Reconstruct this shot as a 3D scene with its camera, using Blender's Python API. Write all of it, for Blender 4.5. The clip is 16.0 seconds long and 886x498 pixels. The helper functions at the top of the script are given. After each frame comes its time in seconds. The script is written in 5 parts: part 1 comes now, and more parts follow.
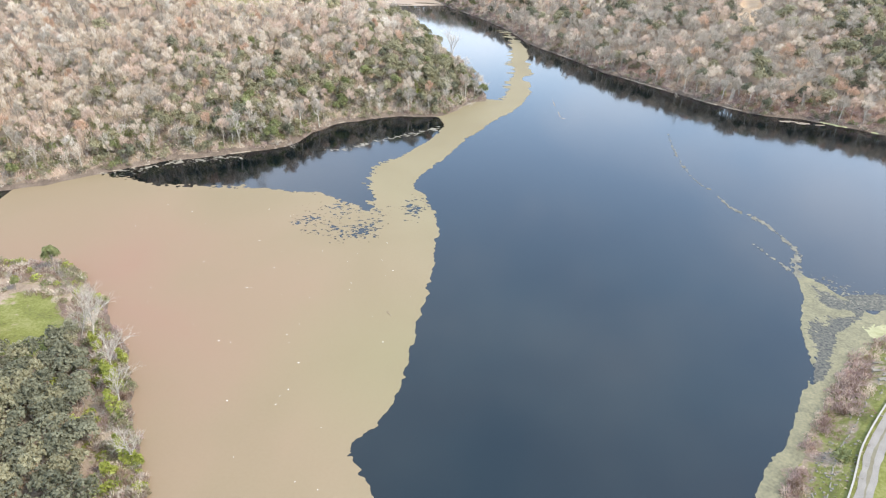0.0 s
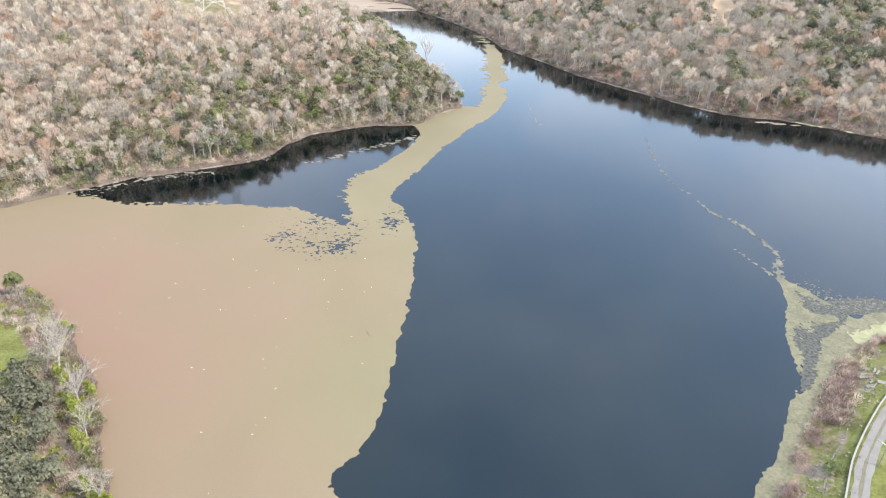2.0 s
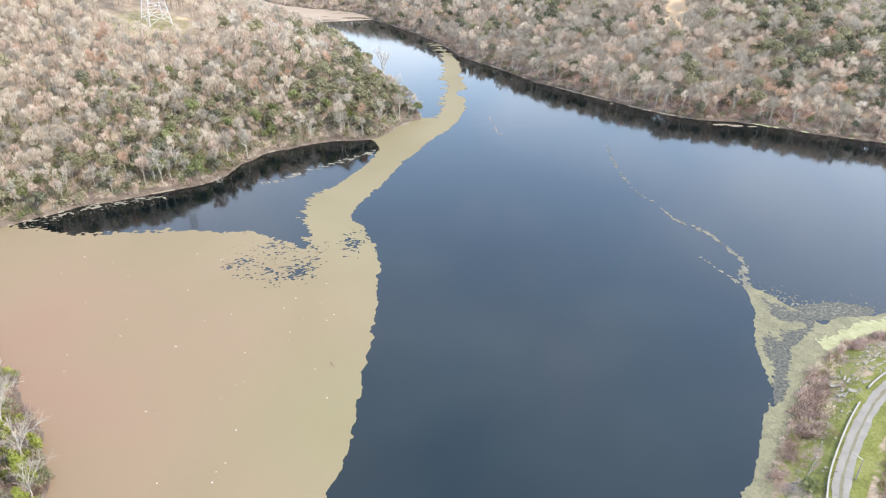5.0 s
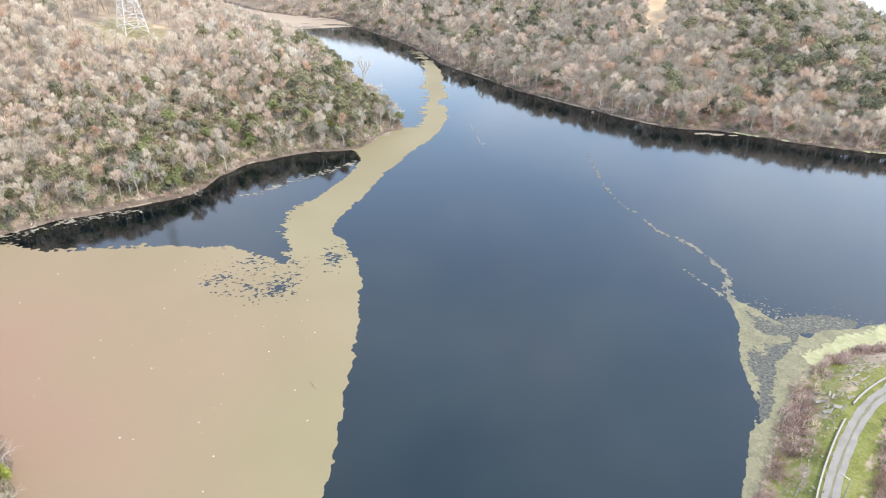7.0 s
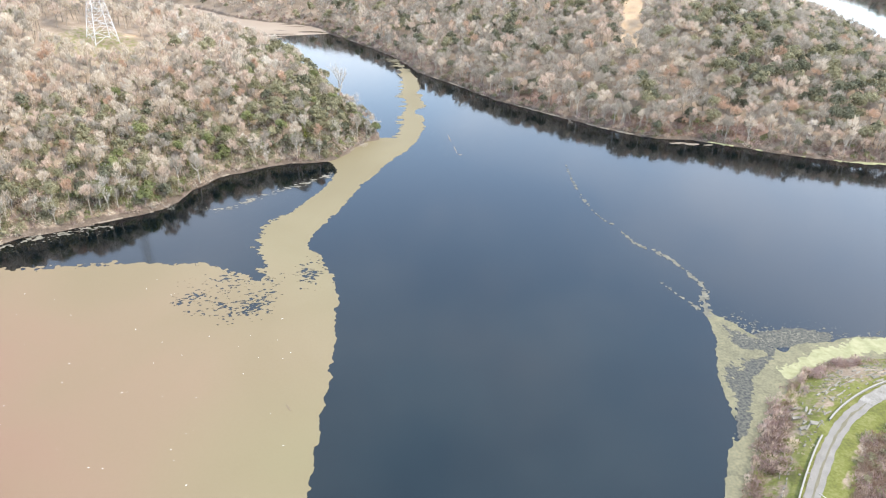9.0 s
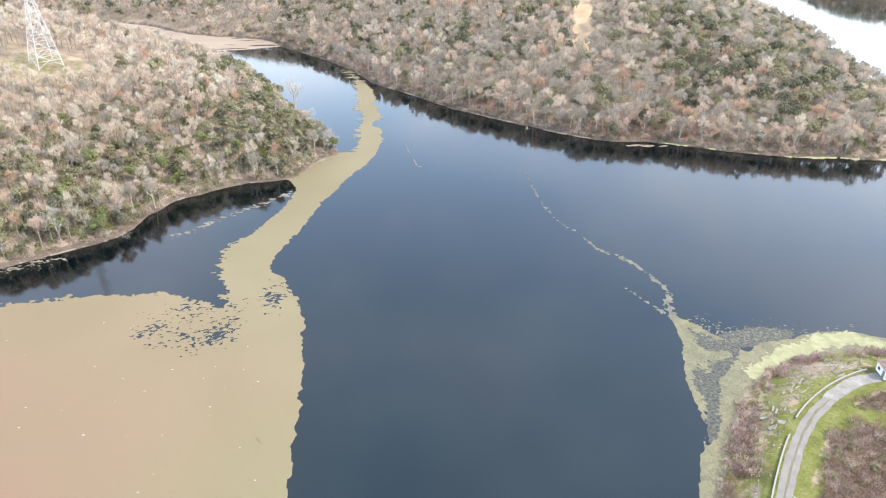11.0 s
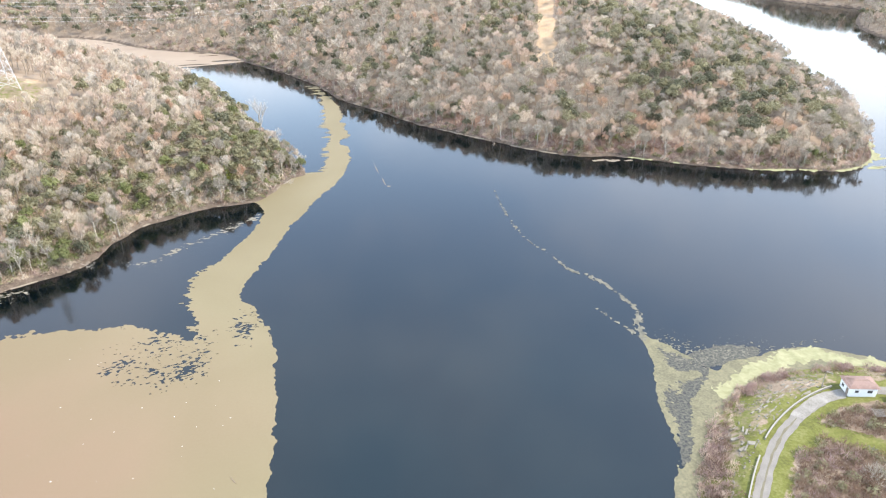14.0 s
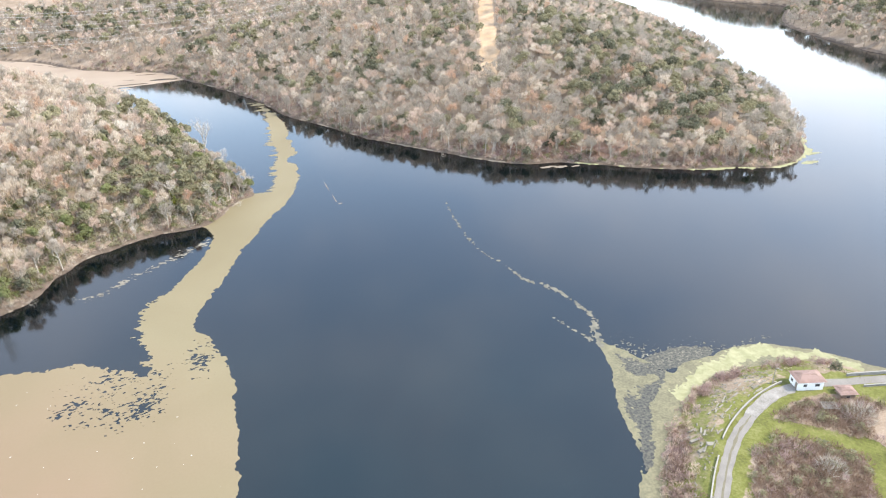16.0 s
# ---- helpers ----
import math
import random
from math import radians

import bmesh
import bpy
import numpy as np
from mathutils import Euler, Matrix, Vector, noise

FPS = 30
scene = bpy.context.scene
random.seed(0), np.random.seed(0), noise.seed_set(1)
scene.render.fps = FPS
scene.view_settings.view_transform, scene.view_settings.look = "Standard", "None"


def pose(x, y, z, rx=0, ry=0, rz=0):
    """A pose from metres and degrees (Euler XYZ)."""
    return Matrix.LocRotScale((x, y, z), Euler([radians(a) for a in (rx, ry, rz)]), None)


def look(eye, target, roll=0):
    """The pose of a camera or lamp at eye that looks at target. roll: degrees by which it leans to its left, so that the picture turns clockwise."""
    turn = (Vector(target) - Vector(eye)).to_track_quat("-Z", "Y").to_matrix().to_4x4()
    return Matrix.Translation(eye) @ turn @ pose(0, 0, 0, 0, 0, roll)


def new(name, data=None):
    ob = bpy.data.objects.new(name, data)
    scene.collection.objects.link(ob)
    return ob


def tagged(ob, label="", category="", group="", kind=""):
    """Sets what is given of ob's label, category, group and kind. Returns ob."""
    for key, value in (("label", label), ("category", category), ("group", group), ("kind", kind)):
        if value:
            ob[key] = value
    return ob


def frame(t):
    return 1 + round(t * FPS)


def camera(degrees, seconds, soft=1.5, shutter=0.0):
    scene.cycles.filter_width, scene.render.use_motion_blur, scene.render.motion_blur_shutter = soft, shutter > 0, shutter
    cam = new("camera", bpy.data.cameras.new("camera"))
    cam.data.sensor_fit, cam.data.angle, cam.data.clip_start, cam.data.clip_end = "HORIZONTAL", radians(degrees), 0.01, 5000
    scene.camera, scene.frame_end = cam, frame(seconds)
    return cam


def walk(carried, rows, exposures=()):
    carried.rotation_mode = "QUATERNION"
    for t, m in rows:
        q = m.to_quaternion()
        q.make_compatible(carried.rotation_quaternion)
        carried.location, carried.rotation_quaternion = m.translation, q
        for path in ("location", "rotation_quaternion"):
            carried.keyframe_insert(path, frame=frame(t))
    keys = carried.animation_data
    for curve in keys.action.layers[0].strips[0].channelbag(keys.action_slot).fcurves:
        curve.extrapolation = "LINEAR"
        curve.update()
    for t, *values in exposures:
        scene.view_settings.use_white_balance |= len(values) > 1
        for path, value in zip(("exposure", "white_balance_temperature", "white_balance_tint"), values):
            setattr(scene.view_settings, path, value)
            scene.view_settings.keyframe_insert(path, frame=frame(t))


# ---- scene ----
cam = camera(65.35, 16.0, soft=1.15)
PATH = [
    (0, (0.00, 0.00, 97.01), (0.000, 8.712, 92.102), 1.85),
    (0.5, (0.09, 1.35, 97.23), (0.156, 10.065, 92.331), 1.72),
    (1, (0.15, 2.67, 97.46), (0.291, 11.388, 92.568), 1.53),
    (1.5, (0.22, 3.92, 97.67), (0.432, 12.649, 92.784), 1.42),
    (2, (0.31, 5.17, 97.87), (0.594, 13.900, 92.996), 1.22),
    (2.5, (0.45, 6.36, 98.10), (0.800, 15.095, 93.242), 1.06),
    (3, (0.64, 7.53, 98.39), (1.074, 16.265, 93.540), 0.93),
    (3.5, (0.83, 8.63, 98.69), (1.334, 17.361, 93.845), 0.75),
    (4, (0.98, 9.71, 98.96), (1.573, 18.441, 94.123), 0.70),
    (6.5, (1.55, 14.61, 100.46), (2.540, 23.332, 95.671), 0.43),
    (7, (1.71, 15.49, 100.92), (2.734, 24.217, 96.147), 0.79),
    (7.5, (1.88, 16.28, 101.48), (2.921, 25.008, 96.711), 1.00),
    (8, (2.06, 17.04, 102.08), (3.124, 25.775, 97.328), 1.16),
    (8.5, (2.27, 17.83, 102.67), (3.399, 26.563, 97.930), 1.21),
    (9, (2.43, 18.63, 103.29), (3.762, 27.341, 98.557), 1.28),
    (9.5, (2.48, 19.37, 103.94), (3.983, 28.059, 99.224), 1.03),
    (12, (2.48, 22.34, 107.39), (4.444, 30.966, 102.718), -0.07),
    (12.5, (2.51, 22.82, 108.21), (4.485, 31.447, 103.547), 0.05),
    (13, (2.52, 23.23, 109.16), (4.500, 31.863, 104.519), 0.06),
    (13.5, (2.46, 23.61, 110.20), (4.560, 32.220, 105.565), -0.01),
    (14, (2.35, 24.06, 111.19), (4.655, 32.623, 106.573), 0.09),
    (14.5, (2.23, 24.55, 112.12), (4.719, 33.066, 107.512), 0.03),
    (15, (2.12, 25.00, 113.00), (4.785, 33.480, 108.409), -0.23),
    (15.5, (2.05, 25.43, 113.90), (4.861, 33.863, 109.322), -0.54),
    (16, (1.96, 25.81, 114.81), (4.931, 34.194, 110.239), -0.92),
]
walk(cam, [(t, look(eye, target, roll)) for t, eye, target, roll in PATH], exposures=((0, 2.15, 6850, 10), (8, 2.17, 6900, 10), (16, 2.26, 7050, 11)))

# ---- world, sun, exposure ----
SUN_AZ, SUN_EL = radians(112), radians(47)      # azimuth clockwise from +y (where the sun stands), elevation
world = bpy.data.worlds.new("sky")
scene.world = world
world.use_nodes = True
wn, wl = world.node_tree.nodes, world.node_tree.links
wn.clear()
w_out = wn.new("ShaderNodeOutputWorld")
w_bg = wn.new("ShaderNodeBackground")
w_sky = wn.new("ShaderNodeTexSky")
w_sky.sky_type, w_sky.sun_disc = "NISHITA", False
w_sky.sun_elevation, w_sky.sun_rotation = SUN_EL, SUN_AZ
w_sky.air_density, w_sky.dust_density, w_sky.ozone_density = 1.2, 0.1, 2.2
w_co = wn.new("ShaderNodeTexCoord")
w_sep = wn.new("ShaderNodeSeparateXYZ")
w_up = wn.new("ShaderNodeMath")
w_up.operation, w_up.inputs[1].default_value = "ADD", 0.22
w_max = wn.new("ShaderNodeMath")
w_max.operation, w_max.inputs[1].default_value = "MAXIMUM", 0.2
w_div = wn.new("ShaderNodeVectorMath")
w_div.operation = "DIVIDE"
w_cmb = wn.new("ShaderNodeCombineXYZ")
w_n = wn.new("ShaderNodeTexNoise")
w_n.inputs["Scale"].default_value, w_n.inputs["Detail"].default_value, w_n.inputs["Roughness"].default_value = 0.87, 6.0, 0.55
w_ramp = wn.new("ShaderNodeValToRGB")
w_ramp.color_ramp.elements[0].color = (0.10, 0.10, 0.10, 1)      # a thin veil everywhere
w_ramp.color_ramp.elements[1].color = (0.72, 0.72, 0.72, 1)
w_ramp.color_ramp.elements[0].position, w_ramp.color_ramp.elements[1].position = 0.44, 0.72
w_mix = wn.new("ShaderNodeMix")
w_mix.data_type = "RGBA"
CLOUD_SHIFT = (-40.45, 44.81)
CLOUD = (5.0, 5.3, 6.0, 1)
w_mix.inputs["B"].default_value = CLOUD
wl.new(w_co.outputs["Generated"], w_sep.inputs[0])
wl.new(w_sep.outputs["Z"], w_up.inputs[0])
wl.new(w_up.outputs[0], w_max.inputs[0])
for axis in "XYZ":
    wl.new(w_max.outputs[0], w_cmb.inputs[axis])
wl.new(w_co.outputs["Generated"], w_div.inputs[0])
wl.new(w_cmb.outputs[0], w_div.inputs[1])
w_map = wn.new("ShaderNodeMapping")
w_map.inputs["Location"].default_value = (CLOUD_SHIFT[0], CLOUD_SHIFT[1], 0)
wl.new(w_div.outputs[0], w_map.inputs["Vector"])
wl.new(w_map.outputs[0], w_n.inputs["Vector"])
wl.new(w_n.outputs["Fac"], w_ramp.inputs["Fac"])
w_low = wn.new("ShaderNodeMapRange")            # thin haze thickens towards the horizon
w_low.inputs["From Min"].default_value, w_low.inputs["From Max"].default_value = 0.36, 0.05
wl.new(w_sep.outputs["Z"], w_low.inputs["Value"])
w_any = wn.new("ShaderNodeMath")
w_any.operation, w_any.use_clamp = "ADD", True
w_half = wn.new("ShaderNodeMath")
w_half.operation, w_half.inputs[1].default_value = "MULTIPLY", 0.16
wl.new(w_low.outputs["Result"], w_half.inputs[0])
wl.new(w_half.outputs[0], w_any.inputs[1])
wl.new(w_ramp.outputs["Color"], w_any.inputs[0])
wl.new(w_any.outputs[0], w_mix.inputs["Factor"])
wl.new(w_sky.outputs["Color"], w_mix.inputs["A"])
wl.new(w_mix.outputs["Result"], w_bg.inputs["Color"])
w_bg.inputs["Strength"].default_value = 0.15
wl.new(w_bg.outputs[0], w_out.inputs["Surface"])

sun = new("sun", bpy.data.lights.new("sun", "SUN"))
sun.data.energy, sun.data.angle, sun.data.color = 1.6, radians(10.0), (1.0, 0.91, 0.79)
sun.matrix_world = look((0, 0, 300), (-300 * math.sin(SUN_AZ) * math.cos(SUN_EL), -300 * math.cos(SUN_AZ) * math.cos(SUN_EL), 300 - 300 * math.sin(SUN_EL)))


# ---- materials ----
def material(name, dark, light, scale=1.0, rough=0.9, fine=12.0, bump=0.3, spec=0.2, spread=0.25, per_object=0.0, depth=0.05):
    """A matt surface of two tones, mottled at two scales, with fine relief."""
    m = bpy.data.materials.new(name)
    m.use_nodes = True
    n, l = m.node_tree.nodes, m.node_tree.links
    p = n["Principled BSDF"]
    p.inputs["Roughness"].default_value = rough
    p.inputs["Specular IOR Level"].default_value = spec
    co = n.new("ShaderNodeTexCoord")
    big = n.new("ShaderNodeTexNoise")
    big.inputs["Scale"].default_value, big.inputs["Detail"].default_value = scale, 5.0
    small = n.new("ShaderNodeTexNoise")
    small.inputs["Scale"].default_value, small.inputs["Detail"].default_value = fine, 3.0
    both = n.new("ShaderNodeMix")
    both.inputs["Factor"].default_value = 0.4
    ramp = n.new("ShaderNodeValToRGB")
    ramp.color_ramp.elements[0].position, ramp.color_ramp.elements[1].position = 0.5 - spread, 0.5 + spread
    ramp.color_ramp.elements[0].color, ramp.color_ramp.elements[1].color = (*dark, 1), (*light, 1)
    l.new(co.outputs["Object"], big.inputs["Vector"])
    l.new(co.outputs["Object"], small.inputs["Vector"])
    l.new(big.outputs["Fac"], both.inputs["A"])
    l.new(small.outputs["Fac"], both.inputs["B"])
    fac = both.outputs["Result"]
    if per_object:
        info = n.new("ShaderNodeObjectInfo")
        add = n.new("ShaderNodeMath")
        add.operation = "MULTIPLY_ADD"
        add.inputs[1].default_value = per_object
        l.new(info.outputs["Random"], add.inputs[0])
        l.new(fac, add.inputs[2])
        fac = add.outputs[0]
    l.new(fac, ramp.inputs["Fac"])
    l.new(ramp.outputs["Color"], p.inputs["Base Color"])
    if bump:
        b = n.new("ShaderNodeBump")
        b.inputs["Strength"].default_value, b.inputs["Distance"].default_value = bump, depth
        l.new(small.outputs["Fac"], b.inputs["Height"])
        l.new(b.outputs["Normal"], p.inputs["Normal"])
    return m


def foliage(name, dark, light, rough=0.8, through_light=0.42):
    """Twigs or leaves: each tree, and each blade, has its own tone."""
    m = bpy.data.materials.new(name)
    m.use_nodes = True
    n, l = m.node_tree.nodes, m.node_tree.links
    p = n["Principled BSDF"]
    p.inputs["Roughness"].default_value = rough
    p.inputs["Specular IOR Level"].default_value = 0.15
    geo = n.new("ShaderNodeNewGeometry")
    co = n.new("ShaderNodeTexCoord")
    big = n.new("ShaderNodeTexNoise")
    big.inputs["Scale"].default_value, big.inputs["Detail"].default_value = 0.24, 2.0
    both = n.new("ShaderNodeMix")
    both.inputs["Factor"].default_value = 0.62
    ramp = n.new("ShaderNodeValToRGB")
    ramp.color_ramp.elements[0].position, ramp.color_ramp.elements[1].position = 0.18, 0.82
    ramp.color_ramp.elements[0].color, ramp.color_ramp.elements[1].color = (*dark, 1), (*light, 1)
    l.new(co.outputs["Object"], big.inputs["Vector"])
    l.new(geo.outputs["Random Per Island"], both.inputs["A"])
    l.new(big.outputs["Fac"], both.inputs["B"])
    own, add = n.new("ShaderNodeAttribute"), n.new("ShaderNodeMath")
    own.attribute_name, add.operation = "tone", "ADD"
    l.new(both.outputs["Result"], add.inputs[0])
    l.new(own.outputs["Fac"], add.inputs[1])
    l.new(add.outputs[0], ramp.inputs["Fac"])
    l.new(ramp.outputs["Color"], p.inputs["Base Color"])
    thin, mix = n.new("ShaderNodeBsdfTranslucent"), n.new("ShaderNodeMixShader")
    l.new(ramp.outputs["Color"], thin.inputs["Color"])
    mix.inputs["Fac"].default_value = through_light
    l.new(p.outputs[0], mix.inputs[1])
    l.new(thin.outputs[0], mix.inputs[2])
    l.new(mix.outputs[0], n["Material Output"].inputs["Surface"])
    return m


M_BLEACH = material("bleached_wood", (0.27, 0.24, 0.20), (0.48, 0.44, 0.38), 0.6, fine=6)
M_BARK = material("bark", (0.15, 0.122, 0.096), (0.31, 0.265, 0.215), 0.6, fine=6)
M_TWIG = [
    foliage("twigs_grey", (0.27, 0.238, 0.196), (0.455, 0.405, 0.336)),
    foliage("twigs_beige", (0.44, 0.372, 0.296), (0.66, 0.572, 0.462)),
    foliage("twigs_pink", (0.43, 0.335, 0.265), (0.63, 0.505, 0.410)),
    foliage("twigs_pale", (0.46, 0.415, 0.35), (0.68, 0.62, 0.535)),
    foliage("leaves_rust", (0.37, 0.245, 0.172), (0.57, 0.405, 0.295)),
]
M_LEAF = [
    foliage("leaves_dark", (0.080, 0.082, 0.053), (0.200, 0.198, 0.132), 0.7, 0.36),
    foliage("leaves_green", (0.112, 0.125, 0.050), (0.245, 0.260, 0.118), 0.7, 0.42),
    foliage("leaves_olive", (0.165, 0.156, 0.092), (0.330, 0.308, 0.195), 0.75, 0.45),
    foliage("leaves_ivy", (0.160, 0.180, 0.034), (0.350, 0.372, 0.095), 0.7, 0.42),
]
M_BRAMBLE = foliage("twigs_bramble", (0.150, 0.102, 0.074), (0.280, 0.196, 0.148))
M_ROSE = foliage("twigs_rose", (0.230, 0.158, 0.140), (0.420, 0.312, 0.280))
TREE_MATS = [M_BARK] + M_TWIG + M_LEAF + [M_BRAMBLE, M_ROSE]          # 0 bark, 1-5 twigs, 6-9 leaves, 10-11 low scrub


# ---- numbers and shapes ----
def lattice(ix, iy, seed):
    h = (ix.astype(np.int64) * 374761393 + iy.astype(np.int64) * 668265263 + seed * 1442695041) & 0xFFFFFFFF
    h = ((h ^ (h >> 13)) * 1274126177) & 0xFFFFFFFF
    return ((h ^ (h >> 16)) & 0xFFFF) / 65535.0


def fbm(x, y, size, octaves=4, seed=1, gain=0.5):
    """Fractal noise over the plan, about -1 to 1; size: metres of its largest blotches."""
    x, y = np.asarray(x, float), np.asarray(y, float)
    total, amp, norm = np.zeros(np.broadcast(x, y).shape), 1.0, 0.0
    for o in range(octaves):
        u, v = x / size + 17.3 * o, y / size - 9.1 * o
        iu, iv = np.floor(u), np.floor(v)
        fu, fv = u - iu, v - iv
        fu, fv = fu * fu * (3 - 2 * fu), fv * fv * (3 - 2 * fv)
        a, b = lattice(iu, iv, seed + o), lattice(iu + 1, iv, seed + o)
        c, d = lattice(iu, iv + 1, seed + o), lattice(iu + 1, iv + 1, seed + o)
        total += amp * ((a * (1 - fu) + b * fu) * (1 - fv) + (c * (1 - fu) + d * fu) * fv)
        norm += amp
        amp *= gain
        size /= 2
    return (total / norm) * 2 - 1


def step(a, b, v):
    s = np.clip((v - a) / (b - a), 0, 1)
    return s * s * (3 - 2 * s)


def curve(points, closed=False, per=4):
    """Points along a smooth line through the given ones."""
    pts, out, n = [np.array(p, float) for p in points], [], len(points)
    for i in range(n if closed else n - 1):
        get = (lambda k: pts[k % n]) if closed else (lambda k: pts[min(max(k, 0), n - 1)])
        p0, p1, p2, p3 = get(i - 1), get(i), get(i + 1), get(i + 2)
        for k in range(per):
            s = k / per
            out.append(0.5 * (2 * p1 + (p2 - p0) * s + (2 * p0 - 5 * p1 + 4 * p2 - p3) * s * s + (3 * p1 - p0 - 3 * p2 + p3) * s ** 3))
    if not closed:
        out.append(pts[-1])
    return np.array(out)


def inside(x, y, poly):
    """Signed distance to a closed outline (positive within), and its nearest edge."""
    if x.size <= 64:
        A, B = np.asarray(poly), np.roll(np.asarray(poly), -1, axis=0)
        P = np.stack([x.ravel(), y.ravel()], -1)[:, None]
        W = B - A
        s = np.clip(((P - A) * W).sum(-1) / np.maximum((W * W).sum(-1), 1e-9), 0, 1)
        q = ((P - A - s[..., None] * W) ** 2).sum(-1)
        cross = (A[:, 1] > P[..., 1]) != (B[:, 1] > P[..., 1])
        at = A[:, 0] + (P[..., 1] - A[:, 1]) * W[:, 0] / np.where(W[:, 1] == 0, 1e-9, W[:, 1])
        odd = (cross & (P[..., 0] < at)).sum(-1) % 2 == 1
        return (np.where(odd, 1, -1) * np.sqrt(q.min(-1))).reshape(x.shape), q.argmin(-1).reshape(x.shape)
    best, near, odd = np.full(x.shape, 1e18), np.zeros(x.shape, int), np.zeros(x.shape, bool)
    for i in range(len(poly)):
        (ax, ay), (bx, by) = poly[i], poly[(i + 1) % len(poly)]
        dx, dy = bx - ax, by - ay
        s = np.clip(((x - ax) * dx + (y - ay) * dy) / max(dx * dx + dy * dy, 1e-9), 0, 1)
        q = (x - ax - s * dx) ** 2 + (y - ay - s * dy) ** 2
        m = q < best
        best[m], near[m] = q[m], i
        if ay != by:
            odd ^= ((ay > y) != (by > y)) & (x < ax + (y - ay) * dx / dy)
    return np.where(odd, 1, -1) * np.sqrt(best), near


def along(x, y, line):
    """Distance to an open line."""
    if np.size(x) <= 64:
        L = np.asarray(line)
        P, W = np.stack([np.ravel(x), np.ravel(y)], -1)[:, None], L[1:] - L[:-1]
        s = np.clip(((P - L[:-1]) * W).sum(-1) / (W * W).sum(-1), 0, 1)
        return np.sqrt(((P - L[:-1] - s[..., None] * W) ** 2).sum(-1).min(-1)).reshape(np.shape(x))
    best = np.full(np.shape(x), 1e18)
    for (ax, ay), (bx, by) in zip(line[:-1], line[1:]):
        dx, dy = bx - ax, by - ay
        s = np.clip(((x - ax) * dx + (y - ay) * dy) / (dx * dx + dy * dy), 0, 1)
        best = np.minimum(best, (x - ax - s * dx) ** 2 + (y - ay - s * dy) ** 2)
    return np.sqrt(best)


def raw_mesh(name, verts, tris, slots=None, mats=(), smooth=False):
    """A mesh straight from arrays of vertices and triangles."""
    me = bpy.data.meshes.new(name)
    verts, tris = np.asarray(verts, np.float32), np.asarray(tris, np.int32)
    me.vertices.add(len(verts))
    me.vertices.foreach_set("co", verts.ravel())
    me.loops.add(tris.size)
    me.loops.foreach_set("vertex_index", tris.ravel())
    me.polygons.add(len(tris))
    me.polygons.foreach_set("loop_start", np.arange(0, tris.size, tris.shape[1], dtype=np.int32))
    for m in mats:
        me.materials.append(m)
    if slots is not None:
        me.polygons.foreach_set("material_index", np.asarray(slots, np.int32))
    if smooth:
        me.polygons.foreach_set("use_smooth", np.ones(len(tris), bool))
    me.update(calc_edges=True)
    return me


def part(name, bm, mat, parent, label=""):
    """Links a bmesh as one mesh object under a thing or a part."""
    me = bpy.data.meshes.new(name)
    bm.to_mesh(me)
    bm.free()
    me.materials.append(mat)
    ob = new(name, me)
    ob.parent = parent
    return tagged(ob, label)


def box(bm, x0, y0, z0, x1, y1, z1, bevel=0.0):
    r = bmesh.ops.create_cube(bm, size=1.0)
    bmesh.ops.transform(bm, verts=r["verts"], matrix=Matrix.Translation(((x0 + x1) / 2, (y0 + y1) / 2, (z0 + z1) / 2)) @ Matrix.Diagonal((x1 - x0, y1 - y0, z1 - z0, 1)))
    if bevel:
        bmesh.ops.bevel(bm, geom=list({e for v in r["verts"] for e in v.link_edges}), offset=bevel, segments=1, affect="EDGES")
    return bm


def bar(bm, a, b, r, sides=4):
    """A straight bar between two points."""
    a, b = Vector(a), Vector(b)
    q = (b - a).to_track_quat("Z", "Y").to_matrix().to_4x4()
    bmesh.ops.create_cone(bm, cap_ends=True, segments=sides, radius1=r, radius2=r, depth=(b - a).length, matrix=Matrix.Translation((a + b) / 2) @ q)
    return bm


# ---- the plan: shores of the lake ----
SHORE_NEAR = [(-20, -220), (-30, 0), (-42, 60), (-50, 82), (-58, 98), (-68, 118), (-78, 134), (-96, 155), (-117, 157), (-170, 160), (-260, 175)]
SHORE_LEFT = [(-260, 215), (-190, 196), (-143, 201), (-127, 211), (-109, 223), (-99, 230), (-85, 236), (-74, 241), (-62, 247), (-59, 254), (-53, 266), (-41, 279),
              (-22, 287), (-2, 290), (2, 296), (12, 310), (18, 314), (16, 326), (8, 352), (-3, 400), (-20, 455), (-56, 505), (-125, 545), (-260, 580)]
SHORE_FAR = [(-300, 720), (-144, 681), (-75, 614), (-19, 580), (-4, 550), (20, 509), (41, 462), (49, 432), (65, 405), (83, 372), (103, 347), (126, 319), (143, 306),
             (162, 300), (183, 286), (205, 273), (230, 264), (253, 258), (277, 269), (300, 300), (325, 335), (356, 400), (394, 492), (415, 575), (435, 690), (450, 900), (455, 1350)]
SHORE_RIGHT = [(600, 1350), (585, 900), (584, 737), (596, 693), (623, 645), (570, 593), (529, 539), (510, 459), (506, 420), (520, 300), (560, 150)]
SHORE_DAM = [(300, 85), (230, 103), (165, 122), (158, 127), (151, 136), (142, 139), (125, 141), (111, 138), (99, 131), (87, 118), (78, 107), (68, 95), (60, 83), (48, 60), (30, 0), (20, -220)]
LAKE, LABEL = [], []
for which, shore in enumerate((SHORE_NEAR, SHORE_LEFT, SHORE_FAR, SHORE_RIGHT, SHORE_DAM)):
    line = curve(shore, per=3)
    LAKE.extend(line)
    LABEL.extend([which] * len(line))
